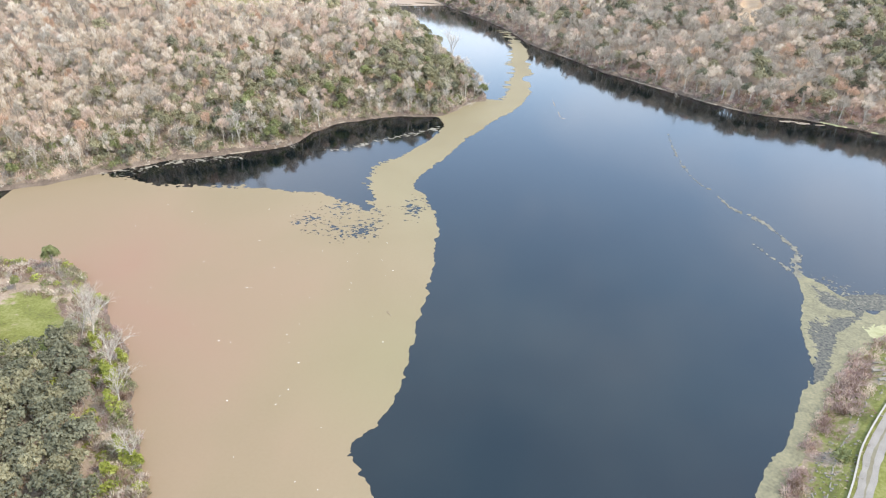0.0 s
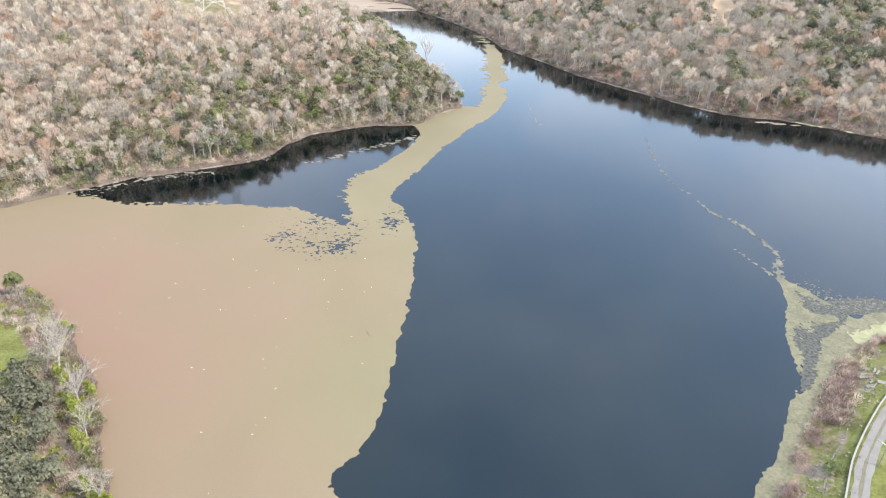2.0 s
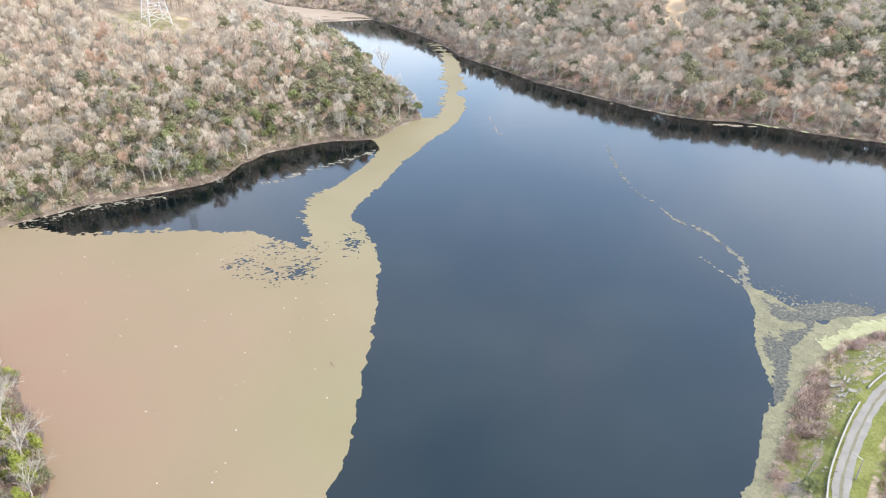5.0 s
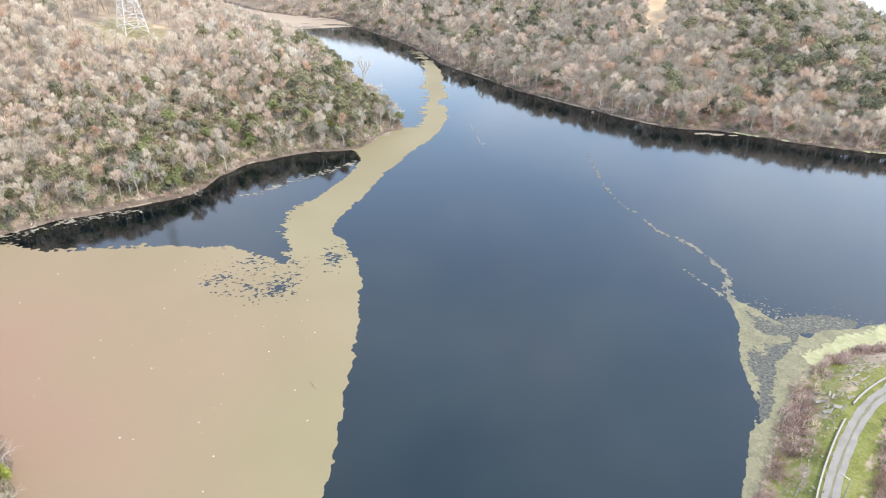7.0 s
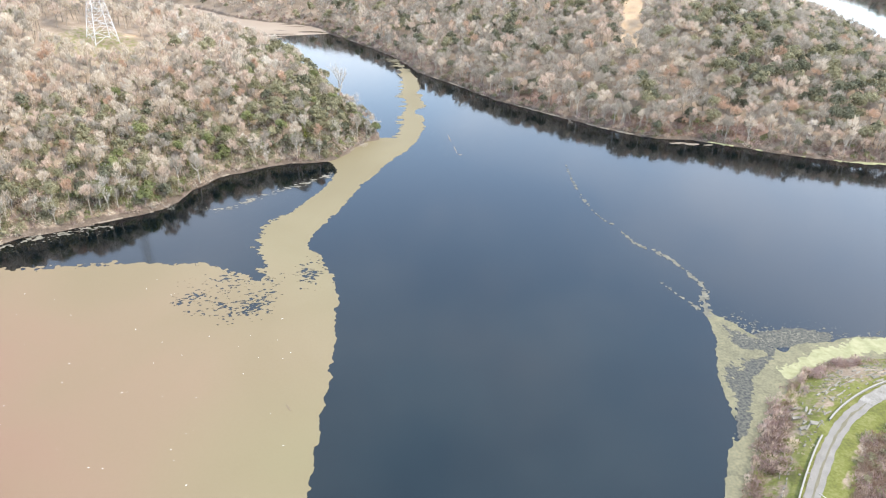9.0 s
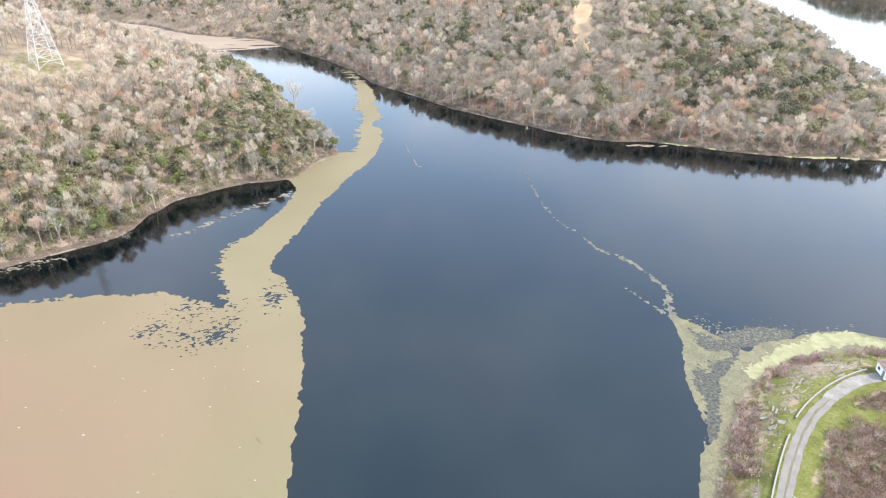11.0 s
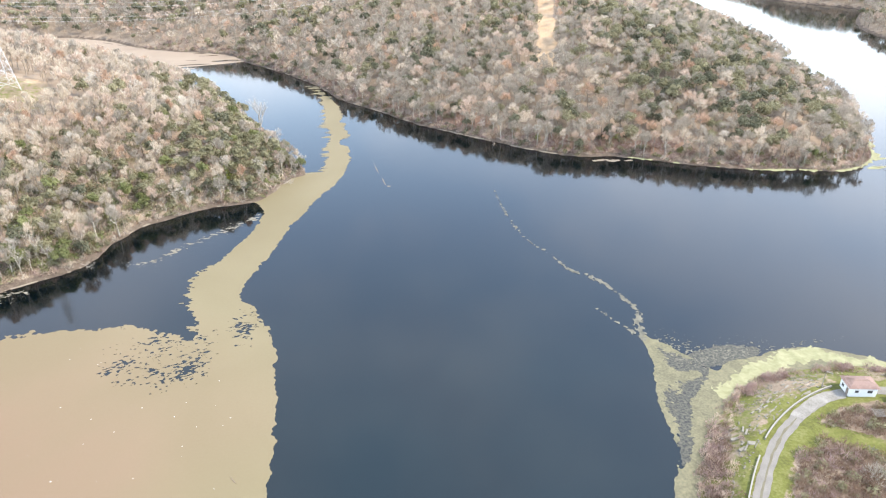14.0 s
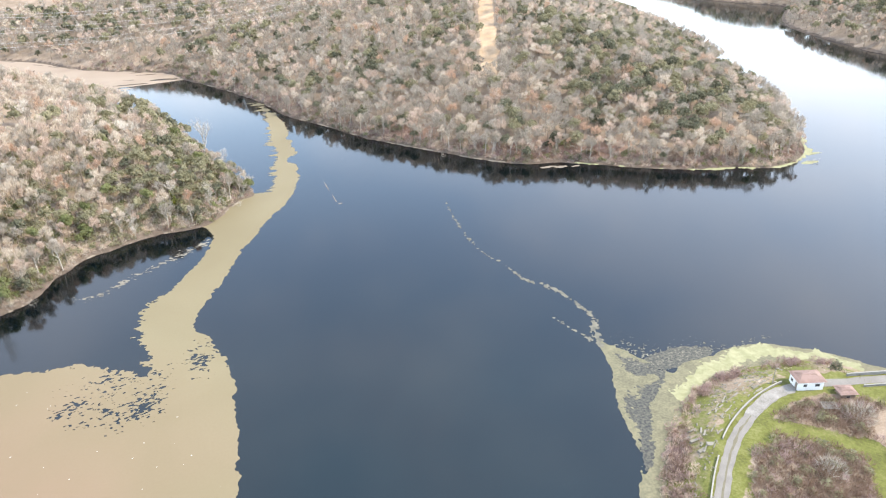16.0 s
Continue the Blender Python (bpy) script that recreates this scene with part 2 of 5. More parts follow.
LAKE, LABEL = np.array(LAKE), np.array(LABEL)
SLOPE = np.array([0.10, 0.46, 0.31, 0.36, 0.0])
CREST = np.array([6.0, 50.0, 62.0, 66.0, 0.0])
ROAD = curve([(30, 30), (58, 64), (74, 84), (81, 94), (91, 105), (99, 112.5), (107, 118.5), (117, 123.5), (127, 126.3), (134, 126.2), (144, 123.6), (154, 121), (190, 111), (240, 96), (300, 76)], per=6)
PYLON_HILL = (-102, 352)
SAND = [(163, 393), (171, 414), (184, 447), (215, 525), (250, 615)]
GRASS_PATH = [(109, 115), (114, 117.5), (119, 114.5), (125, 109), (131, 103.5), (127, 97), (122, 91)]


def height(x, y):
    """Ground level over the plan, the distance to the water and the shore it belongs to."""
    x, y = np.asarray(x, float), np.asarray(y, float)
    d, near = inside(x, y, LAKE)
    d = -d
    lab = LABEL[near]
    d = d + (1.8 * fbm(x, y, 11, 3, 5) + 0.9 * fbm(x, y, 4, 2, 6)) * (lab != 4) * np.clip(1 - np.abs(d) / 30, 0, 1)
    land = np.maximum(d, 0)
    hill = CREST[lab] * np.tanh(SLOPE[lab] * land / np.maximum(CREST[lab], 1))
    hill = hill * (1 + 0.10 * fbm(x, y, 70, 3, 9)) + 0.5 * fbm(x, y, 14, 3, 11) * step(3, 25, land)
    bank = 0.5 * (1 - np.exp(-land / 1.2))
    r = along(x, y, ROAD)
    dam = 3.3 * step(0, 10.5, land) - 1.4 * step(0, 30, land - 24) + 0.12 * fbm(x, y, 5, 3, 21) * step(2.4, 4.5, r)
    dam = np.where(r < 5, dam * step(2.0, 5, r) + 3.3 * (1 - step(2.0, 5, r)), dam)
    h = np.where(lab == 4, dam, hill + bank)
    h = np.where(d > 0, h, np.maximum(0.35 * d, -7.0))
    return h, d, lab


def ground_z(x, y):
    return float(height(np.array([x]), np.array([y]))[0][0])


# ---- ground: one sheet to the horizon ----
def spread_axis(lo, hi, pitch, bands):
    """Grid lines: closer within the bands (from, to, pitch), ever wider beyond lo and hi."""
    a, at = [], lo
    while at < hi + pitch:
        a.append(at)
        at += next((p for f, t, p in bands if f <= at < t), pitch)
    a = np.array(a)
    far = np.cumsum(pitch * 1.28 ** np.arange(1, 24))
    return np.concatenate([(lo - far)[::-1], a, a[-1] + far])


gx = spread_axis(-290, 640, 4.4, ((-135, 45, 2.6), (55, 165, 1.15), (165, 330, 3.0)))
gy = spread_axis(-80, 770, 4.4, ((62, 145, 1.15), (190, 350, 2.6)))
GX, GY = np.meshgrid(gx, gy)
GH, GD, GL = height(GX, GY)
nx, ny = len(gx), len(gy)
idx = np.arange(nx * ny).reshape(ny, nx)
quads = np.stack([idx[:-1, :-1], idx[:-1, 1:], idx[1:, 1:], idx[1:, :-1]], -1).reshape(-1, 4)
M_GROUND = bpy.data.materials.new("ground_cover")
ground_me = raw_mesh("ground", np.stack([GX, GY, GH], -1).reshape(-1, 3), quads, mats=[M_GROUND], smooth=True)
ground = tagged(new("ground", ground_me), "leaf-strewn wooded hills, grassy dam slope and muddy shores", "ground", kind="structure")
rr = along(GX, GY, ROAD)
lawn = np.hypot((GX - PYLON_HILL[0] + 1) * 0.8, (GY - PYLON_HILL[1] + 4) * 0.72)
grass = np.where(GL == 4, 0.52 + 0.6 * fbm(GX, GY, 7, 4, 31), 0.0)
grass = np.maximum(grass, np.where(GL == 4, 0.95 * step(5.2, 3.2, rr), 0))
grass = np.maximum(grass, np.where(GL == 4, np.maximum(step(3.6, 2.0, along(GX, GY, GRASS_PATH)), step(10, 7, np.hypot(GX - 143, GY - 104))), 0))
grass = np.where((GL == 4) & (GD > 17.5) & (rr > 4.0) & (along(GX, GY, GRASS_PATH) > 3), 0.15, grass)
grass = np.maximum(grass, 0.46 * step(22, 12, lawn + 3 * fbm(GX, GY, 9, 3, 33)))
grass = np.maximum(grass, np.where(GL == 0, 0.4 * step(-0.2, 0.5, fbm(GX, GY, 16, 3, 35)) + 0.72 * step(1.25, 0.8, np.hypot((GX + 94 + 0.45 * (GY - 127)) / 9, (GY - 127) / 13) + 0.2 * fbm(GX, GY, 5, 3, 34)), 0))
sand = step(6.4, 3.4, along(GX, GY, SAND) + 2.0 * fbm(GX, GY, 8, 3, 37)) * (GL == 2)
sand = np.maximum(sand, 0.75 * step(7, 2, np.hypot(GX - PYLON_HILL[0] - 9, (GY - PYLON_HILL[1] - 14) * 1.3) + 2 * fbm(GX, GY, 5, 3, 41)))
mud = step(3.6, 0.8, GD + 1.2 * fbm(GX, GY, 6, 3, 39)) * (GL != 4)
rust = np.where(GL == 2, step(1.5, 5, GD) * step(24, 12, GD) * step(-0.25, 0.35, fbm(GX, GY, 26, 3, 43)) * step(300, 230, GX) * step(80, 100, GX), 0)
cover = np.stack([np.clip(grass, 0, 1), np.clip(sand, 0, 1), np.clip(mud, 0, 1), rust], -1)
attr = ground_me.attributes.new("cover", "FLOAT_COLOR", "POINT")
attr.data.foreach_set("color", cover.astype(np.float32).ravel())


def ground_material(m):
    m.use_nodes = True
    n, l = m.node_tree.nodes, m.node_tree.links
    p = n["Principled BSDF"]
    p.inputs["Roughness"].default_value, p.inputs["Specular IOR Level"].default_value = 0.95, 0.1
    co = n.new("ShaderNodeTexCoord")
    at = n.new("ShaderNodeAttribute")
    at.attribute_name = "cover"
    sep = n.new("ShaderNodeSeparateColor")
    l.new(at.outputs["Color"], sep.inputs[0])

    def mottled(scale, fine, c0, c1, c2):
        a, b, mx, r = n.new("ShaderNodeTexNoise"), n.new("ShaderNodeTexNoise"), n.new("ShaderNodeMix"), n.new("ShaderNodeValToRGB")
        a.inputs["Scale"].default_value, a.inputs["Detail"].default_value = scale, 6.0
        b.inputs["Scale"].default_value, b.inputs["Detail"].default_value = fine, 4.0
        for t in (a, b):
            l.new(co.outputs["Object"], t.inputs["Vector"])
        l.new(a.outputs["Fac"], mx.inputs["A"])
        l.new(b.outputs["Fac"], mx.inputs["B"])
        mx.inputs["Factor"].default_value = 0.45
        r.color_ramp.elements[0].position, r.color_ramp.elements[1].position = 0.33, 0.67
        r.color_ramp.elements[0].color, r.color_ramp.elements[1].color = (*c0, 1), (*c2, 1)
        mid = r.color_ramp.elements.new(0.5)
        mid.color = (*c1, 1)
        l.new(mx.outputs["Result"], r.inputs["Fac"])
        return r.outputs["Color"], b.outputs["Fac"]

    litter, relief = mottled(0.15, 2.2, (0.13, 0.10, 0.073), (0.205, 0.160, 0.118), (0.285, 0.232, 0.178))
    green, _ = mottled(0.22, 1.6, (0.070, 0.069, 0.027), (0.108, 0.116, 0.032), (0.160, 0.154, 0.066))
    sandy, _ = mottled(0.1, 1.0, (0.276, 0.189, 0.110), (0.386, 0.281, 0.179), (0.460, 0.354, 0.244))
    muddy, _ = mottled(0.3, 2.0, (0.058, 0.045, 0.036), (0.101, 0.078, 0.060), (0.151, 0.122, 0.097))
    rag = n.new("ShaderNodeTexNoise")
    rag.inputs["Scale"].default_value, rag.inputs["Detail"].default_value = 0.7, 5.0
    l.new(co.outputs["Object"], rag.inputs["Vector"])
    fern, _ = mottled(0.3, 2.0, (0.140, 0.086, 0.060), (0.205, 0.130, 0.094), (0.270, 0.182, 0.136))
    bracken = n.new("ShaderNodeMix")
    bracken.data_type = "RGBA"
    l.new(at.outputs["Alpha"], bracken.inputs["Factor"])
    l.new(litter, bracken.inputs["A"])
    l.new(fern, bracken.inputs["B"])
    colour = bracken.outputs["Result"]
    for channel, other in (("Red", green), ("Green", sandy), ("Blue", muddy)):
        edge = n.new("ShaderNodeMath")
        edge.operation = "SUBTRACT"
        l.new(sep.outputs[channel], edge.inputs[0])
        l.new(rag.outputs["Fac"], edge.inputs[1])
        soft = n.new("ShaderNodeMapRange")
        soft.inputs["From Min"].default_value, soft.inputs["From Max"].default_value = -0.12, 0.12
        l.new(edge.outputs[0], soft.inputs["Value"])
        mx = n.new("ShaderNodeMix")
        mx.data_type = "RGBA"
        l.new(soft.outputs["Result"], mx.inputs["Factor"])
        l.new(colour, mx.inputs["A"])
        l.new(other, mx.inputs["B"])
        colour = mx.outputs["Result"]
    l.new(colour, p.inputs["Base Color"])
    b = n.new("ShaderNodeBump")
    b.inputs["Strength"].default_value, b.inputs["Distance"].default_value = 0.6, 0.25
    l.new(relief, b.inputs["Height"])
    l.new(b.outputs["Normal"], p.inputs["Normal"])


ground_material(M_GROUND)

# ---- water ----
M_WATER = bpy.data.materials.new("lake_water")
M_WATER.use_nodes = True
wtn, wtl = M_WATER.node_tree.nodes, M_WATER.node_tree.links
wp = wtn["Principled BSDF"]
wp.inputs["Roughness"].default_value, wp.inputs["IOR"].default_value = 0.07, 1.44
wp.inputs["Specular IOR Level"].default_value = 0.5
wco, wno, wno2, wbu = wtn.new("ShaderNodeTexCoord"), wtn.new("ShaderNodeTexNoise"), wtn.new("ShaderNodeTexNoise"), wtn.new("ShaderNodeBump")
wno.inputs["Scale"].default_value, wno.inputs["Detail"].default_value = 0.8, 3.0
wtl.new(wco.outputs["Object"], wno.inputs["Vector"])
wtl.new(wno.outputs["Fac"], wbu.inputs["Height"])
wbu.inputs["Strength"].default_value, wbu.inputs["Distance"].default_value = 0.25, 0.02
wtl.new(wbu.outputs["Normal"], wp.inputs["Normal"])
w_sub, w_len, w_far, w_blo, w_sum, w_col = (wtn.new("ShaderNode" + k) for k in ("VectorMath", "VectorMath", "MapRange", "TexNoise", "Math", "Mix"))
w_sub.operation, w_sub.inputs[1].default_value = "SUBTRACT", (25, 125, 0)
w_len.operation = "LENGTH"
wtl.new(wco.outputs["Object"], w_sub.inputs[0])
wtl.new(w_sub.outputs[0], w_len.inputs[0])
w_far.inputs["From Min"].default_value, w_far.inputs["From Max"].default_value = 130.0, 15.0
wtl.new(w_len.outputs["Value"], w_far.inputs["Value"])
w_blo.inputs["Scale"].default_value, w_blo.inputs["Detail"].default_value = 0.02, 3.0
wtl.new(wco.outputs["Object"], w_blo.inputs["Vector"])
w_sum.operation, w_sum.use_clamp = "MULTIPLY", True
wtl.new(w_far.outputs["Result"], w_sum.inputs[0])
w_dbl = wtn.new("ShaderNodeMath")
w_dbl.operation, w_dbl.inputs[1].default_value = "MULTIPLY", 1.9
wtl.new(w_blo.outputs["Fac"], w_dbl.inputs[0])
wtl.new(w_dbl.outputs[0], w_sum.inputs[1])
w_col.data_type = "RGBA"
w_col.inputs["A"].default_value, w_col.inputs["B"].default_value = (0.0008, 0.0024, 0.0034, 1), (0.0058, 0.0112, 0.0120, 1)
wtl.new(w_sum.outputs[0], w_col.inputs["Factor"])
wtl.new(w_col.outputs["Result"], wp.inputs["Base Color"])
bm = bmesh.new()
wv = [bm.verts.new(c) for c in ((-900, -700, 0), (1400, -700, 0), (1400, 1500, 0), (-900, 1500, 0))]
bm.faces.new(wv)
water_me = bpy.data.meshes.new("water")
bm.to_mesh(water_me)
bm.free()
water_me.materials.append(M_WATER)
water = tagged(new("water", water_me), "dark blue still lake water mirroring sky and trees", "water", kind="structure")


# ---- floating scum ----
def float_sheet(name, field, bounds, pitch, mat, z=0.03, block=8):
    """A flat floating sheet wherever field(x, y) > 0, its outline cut along the zero line."""
    x0, x1, y0, y1 = bounds
    xs, ys = np.arange(x0, x1 + pitch, pitch), np.arange(y0, y1 + pitch, pitch)
    nx_, ny_ = (len(xs) - 1) // block * block + 1, (len(ys) - 1) // block * block + 1
    xs, ys = xs[:nx_], ys[:ny_]
    X, Y = np.meshgrid(xs, ys)
    f = field(X, Y)
    on = f > 0
    count = on[:-1, :-1].astype(int) + on[:-1, 1:] + on[1:, 1:] + on[1:, :-1]
    full = count == 4
    blocks = full.reshape((ny_ - 1) // block, block, (nx_ - 1) // block, block).all(axis=(1, 3))
    verts, faces = [], []

    def corner(i, j):
        return (xs[j], ys[i])

    for bi, bj in zip(*np.nonzero(blocks)):
        i, j = bi * block, bj * block
        k = len(verts)
        verts += [corner(i, j), corner(i, j + block), corner(i + block, j + block), corner(i + block, j)]
        faces.append((k, k + 1, k + 2, k + 3))
    rest = (count > 0) & ~np.repeat(np.repeat(blocks, block, 0), block, 1)
    for i, j in zip(*np.nonzero(rest)):
        ring = ((i, j), (i, j + 1), (i + 1, j + 1), (i + 1, j))
        k, loop = len(verts), []
        for a in range(4):
            (pi, pj), (qi, qj) = ring[a], ring[(a + 1) % 4]
            fp, fq = f[pi, pj], f[qi, qj]
            if fp > 0:
                loop.append(corner(pi, pj))
            if (fp > 0) != (fq > 0):
                s = fp / (fp - fq)
                p, q = corner(pi, pj), corner(qi, qj)
                loop.append((p[0] + s * (q[0] - p[0]), p[1] + s * (q[1] - p[1])))
        if len(loop) > 2:
            verts += loop
            faces.append(tuple(range(k, k + len(loop))))
    me = bpy.data.meshes.new(name)
    me.from_pydata([(a, b, z) for a, b in verts], [], faces)
    me.materials.append(mat)
    return new(name, me)


def scum_material(name, tones, scale, tints=(), fine=0.25):
    """Floating pollen and algae: mottled, with paler drift marks; tints: x, y, reach, strength and colour of tints that spread from a point."""
    m = bpy.data.materials.new(name)
    m.use_nodes = True
    n, l = m.node_tree.nodes, m.node_tree.links
    p = n["Principled BSDF"]
    p.inputs["Roughness"].default_value, p.inputs["Specular IOR Level"].default_value = 0.75, 0.25
    co = n.new("ShaderNodeTexCoord")
    a, b, mx, r = n.new("ShaderNodeTexNoise"), n.new("ShaderNodeTexNoise"), n.new("ShaderNodeMix"), n.new("ShaderNodeValToRGB")
    a.inputs["Scale"].default_value, a.inputs["Detail"].default_value, a.inputs["Distortion"].default_value = scale, 5.0, 0.6
    b.inputs["Scale"].default_value, b.inputs["Detail"].default_value = 1.6, 4.0
    for t in (a, b):
        l.new(co.outputs["Object"], t.inputs["Vector"])
    mx.inputs["Factor"].default_value = fine
    l.new(a.outputs["Fac"], mx.inputs["A"])
    l.new(b.outputs["Fac"], mx.inputs["B"])
    r.color_ramp.elements[0].position, r.color_ramp.elements[1].position = 0.35, 0.65
    r.color_ramp.elements[0].color, r.color_ramp.elements[1].color = (*tones[0], 1), (*tones[1], 1)
    l.new(mx.outputs["Result"], r.inputs["Fac"])
    colour = r.outputs["Color"]
    for px, py, reach, strength, tint in tints:
        sub, ln, rng, add, mix = n.new("ShaderNodeVectorMath"), n.new("ShaderNodeVectorMath"), n.new("ShaderNodeMapRange"), n.new("ShaderNodeMath"), n.new("ShaderNodeMix")
        sub.operation, sub.inputs[1].default_value = "SUBTRACT", (px, py, 0)
        ln.operation = "LENGTH"
        l.new(co.outputs["Object"], sub.inputs[0])
        l.new(sub.outputs[0], ln.inputs[0])
        rng.inputs["From Min"].default_value, rng.inputs["From Max"].default_value = reach, 0.0
        l.new(ln.outputs["Value"], rng.inputs["Value"])
        add.operation, add.inputs[1].default_value = "MULTIPLY", strength
        l.new(a.outputs["Fac"], add.inputs[0])
        mul = n.new("ShaderNodeMath")
        mul.operation = "MULTIPLY"
        mul.use_clamp = True
        l.new(add.outputs[0], mul.inputs[0])
        l.new(rng.outputs["Result"], mul.inputs[1])
        mix.data_type = "RGBA"
        l.new(mul.outputs[0], mix.inputs["Factor"])
        l.new(colour, mix.inputs["A"])
        mix.inputs["B"].default_value = (*tint, 1)
        colour = mix.outputs["Result"]
    l.new(colour, p.inputs["Base Color"])
    bu = n.new("ShaderNodeBump")
    bu.inputs["Strength"].default_value, bu.inputs["Distance"].default_value = 0.25, 0.03
    l.new(b.outputs["Fac"], bu.inputs["Height"])
    l.new(bu.outputs["Normal"], p.inputs["Normal"])
    return m


M_SCUM = scum_material("pollen_scum", ((0.143, 0.119, 0.067), (0.167, 0.142, 0.084)), 0.02, tints=((-108, 118, 130, 1.9, (0.170, 0.101, 0.069)), (-10, 122, 34, 1.1, (0.143, 0.132, 0.068))))
M_INLET = scum_material("dried_scum", ((0.205, 0.158, 0.114), (0.255, 0.203, 0.150)), 0.03)
M_ALGAE = scum_material("algae_scum", ((0.082, 0.079, 0.050), (0.165, 0.151, 0.090)), 0.30, fine=0.5)
M_THIN = scum_material("thin_algae", ((0.024, 0.027, 0.027), (0.088, 0.085, 0.066)), 1.6, fine=0.45)
M_FLAKE = scum_material("algae_crumbs", ((0.062, 0.062, 0.050), (0.145, 0.136, 0.102)), 0.5)
M_ALGAE_BRIGHT = scum_material("bright_algae", ((0.165, 0.165, 0.084), (0.245, 0.240, 0.138)), 0.45)

MAT_RIGHT = [(42, 470), (46, 447), (47, 430), (47, 413), (43.5, 385), (44, 365), (38, 354), (41, 343), (38, 323), (31, 304), (19, 283), (8, 262), (0, 243), (-9, 224), (-11, 215), (-6, 206), (-3, 194), (-1.5, 182), (-2.5, 170), (-2.5, 158), (-5, 142),
             (-6.5, 127), (-7, 119), (-8, 110), (-12, 101), (-16, 96), (-14, 90), (-11, 83), (-8, 60), (-10, 0), (-14, -200)]
MAT_LEFT = [(-40, -210), (-130, 120), (-280, 170), (-280, 205), (-128, 216), (-117, 216), (-105, 213), (-91, 209), (-73, 210), (-57, 208.5), (-40, 206), (-30, 199), (-24, 195), (-24, 206), (-26.5, 220), (-24, 232),
            (-15, 245), (-6, 261), (-2, 277), (-3, 286), (-8, 294), (2, 304), (13, 317), (25, 318), (30, 336), (33.5, 369), (35, 418), (32, 450), (29, 470)]
MAT = np.concatenate([curve(MAT_RIGHT, per=4), curve(MAT_LEFT, per=4)])


def mat_field(x, y):
    d, _ = inside(x, y, MAT)
    far = step(296, 345, y)
    f = d + 0.5 - 2.2 * np.abs(fbm(x, y, 8, 4, 51, 0.6)) + 0.9 * fbm(x, y, 1.5, 3, 53)
    # wind-torn feathering along the far strip and the cove side
    left = step(40, 31, x - 0.03 * (y - 400))
    f = f + far * ((1.8 + 7.0 * left) * fbm(x * 0.07 + 0.02 * y, y, 3.4, 4, 57, 0.75) + 1.1 * fbm(x, y, 15, 3, 58) - 0.6 * left - 5.0 * step(405, 462, y) + 2.6 * step(380, 440, y) * fbm(x * 0.3, y, 6, 3, 54, 0.7))
    cove = step(-10, -26, x) * step(188, 200, y)
    f = f + cove * (2.6 * fbm(x, y * 2.0, 4, 4, 59, 0.7) + 2.2 * fbm(x + 0.3 * y, y * 1.6, 1.3, 2, 60) * step(4, 1, d))
    # broken patches where dark water shows through
    flakes = 1.35 * fbm(0.8 * x + 0.45 * y, 1.6 * y - 0.5 * x, 0.85, 2, 61, 0.7) + 0.35 * fbm(x, y, 5, 2, 62)
    for cx, cy, rx, ry, depth in ((-24.5, 185, 4.5, 6.5, 1.05), (-31, 184, 7, 6, 0.56), (-41, 187, 4, 3, 0.44), (-30, 195, 10, 4, 0.42), (-9.5, 198, 3.0, 6.0, 0.66)):
        w = np.exp(-((x - cx) / rx) ** 2 - ((y - cy) / ry) ** 2)
        f = np.where(w > 0.04, np.minimum(f, 0.62 - depth * w * 1.15 + 0.9 * flakes), f)
    return f


mat_ob = float_sheet("pollen_mat", mat_field, (-140, 62, 55, 474), 0.36, M_SCUM)
tagged(mat_ob, "tan and rosy mat of pollen scum floating on the lake", "algae mat", kind="stuff")
film_ob = float_sheet("scum_film", lambda x, y: 0.75 - np.hypot((x + 28) / 16, (y - 188) / 11) + 0.85 * fbm(0.8 * x + 0.4 * y, y * 1.7 - 0.4 * x, 0.9, 3, 85, 0.75) - 0.32, (-50, -8, 172, 204), 0.28, M_SCUM, z=0.02)
tagged(film_ob, "scattered scum flakes in a dark gap of the mat", "scum", kind="stuff")
near_ob = float_sheet("pollen_mat", lambda x, y: inside(x, y, MAT)[0], (-140, 10, -60, 56), 2.0, M_SCUM, z=0.026)
tagged(near_ob, "tan mat of pollen scum floating on the lake", "algae mat", kind="stuff")


def inlet_field(x, y):
    f = y - 545 - 0.30 * (x + 19) + 13 * fbm(x * 0.35, y, 20, 5, 63, 0.7) - 1.5
    return np.minimum(f, 3.2 + 0.14 * f - 24 * step(-70, -35, x) * np.maximum(0, fbm(x * 0.12 + 0.05 * y, y, 3.2, 3, 64) - 0.06) + 9 * step(-35, -70, x))


inlet_ob = float_sheet("pollen_mat", inlet_field, (-300, 20, 440, 740), 1.2, M_INLET, z=0.03)
tagged(inlet_ob, "pale tan mat of scum filling the far inlet", "algae mat", kind="stuff")

ALGAE_EDGE = [(97.5, 165), (97.2, 160), (93, 149), (88, 138), (85, 126), (83, 121), (77, 113), (70, 102), (62, 93), (56, 84), (44, 60), (26, 0)]
ALGAE_LAND = [(45, 0), (62, 60), (76, 90), (98, 118), (120, 128), (160, 122), (170, 121)]
ALGAE_TOP = [(165, 124), (158, 133), (153, 139), (146, 144), (140, 148), (130, 149), (122, 148), (115, 148), (109, 146), (106, 151), (103, 158), (99, 165)]
ALG = np.concatenate([curve(ALGAE_EDGE, per=4), curve(ALGAE_LAND, per=2), curve(ALGAE_TOP, per=4)])


GAP = curve([(81.5, 118.8), (84.3, 121.5), (87, 126), (90.5, 131), (94, 136.5), (99, 141), (104, 144.5), (107, 149), (109, 153), (106, 158)], per=4)      # dark lane through the mat


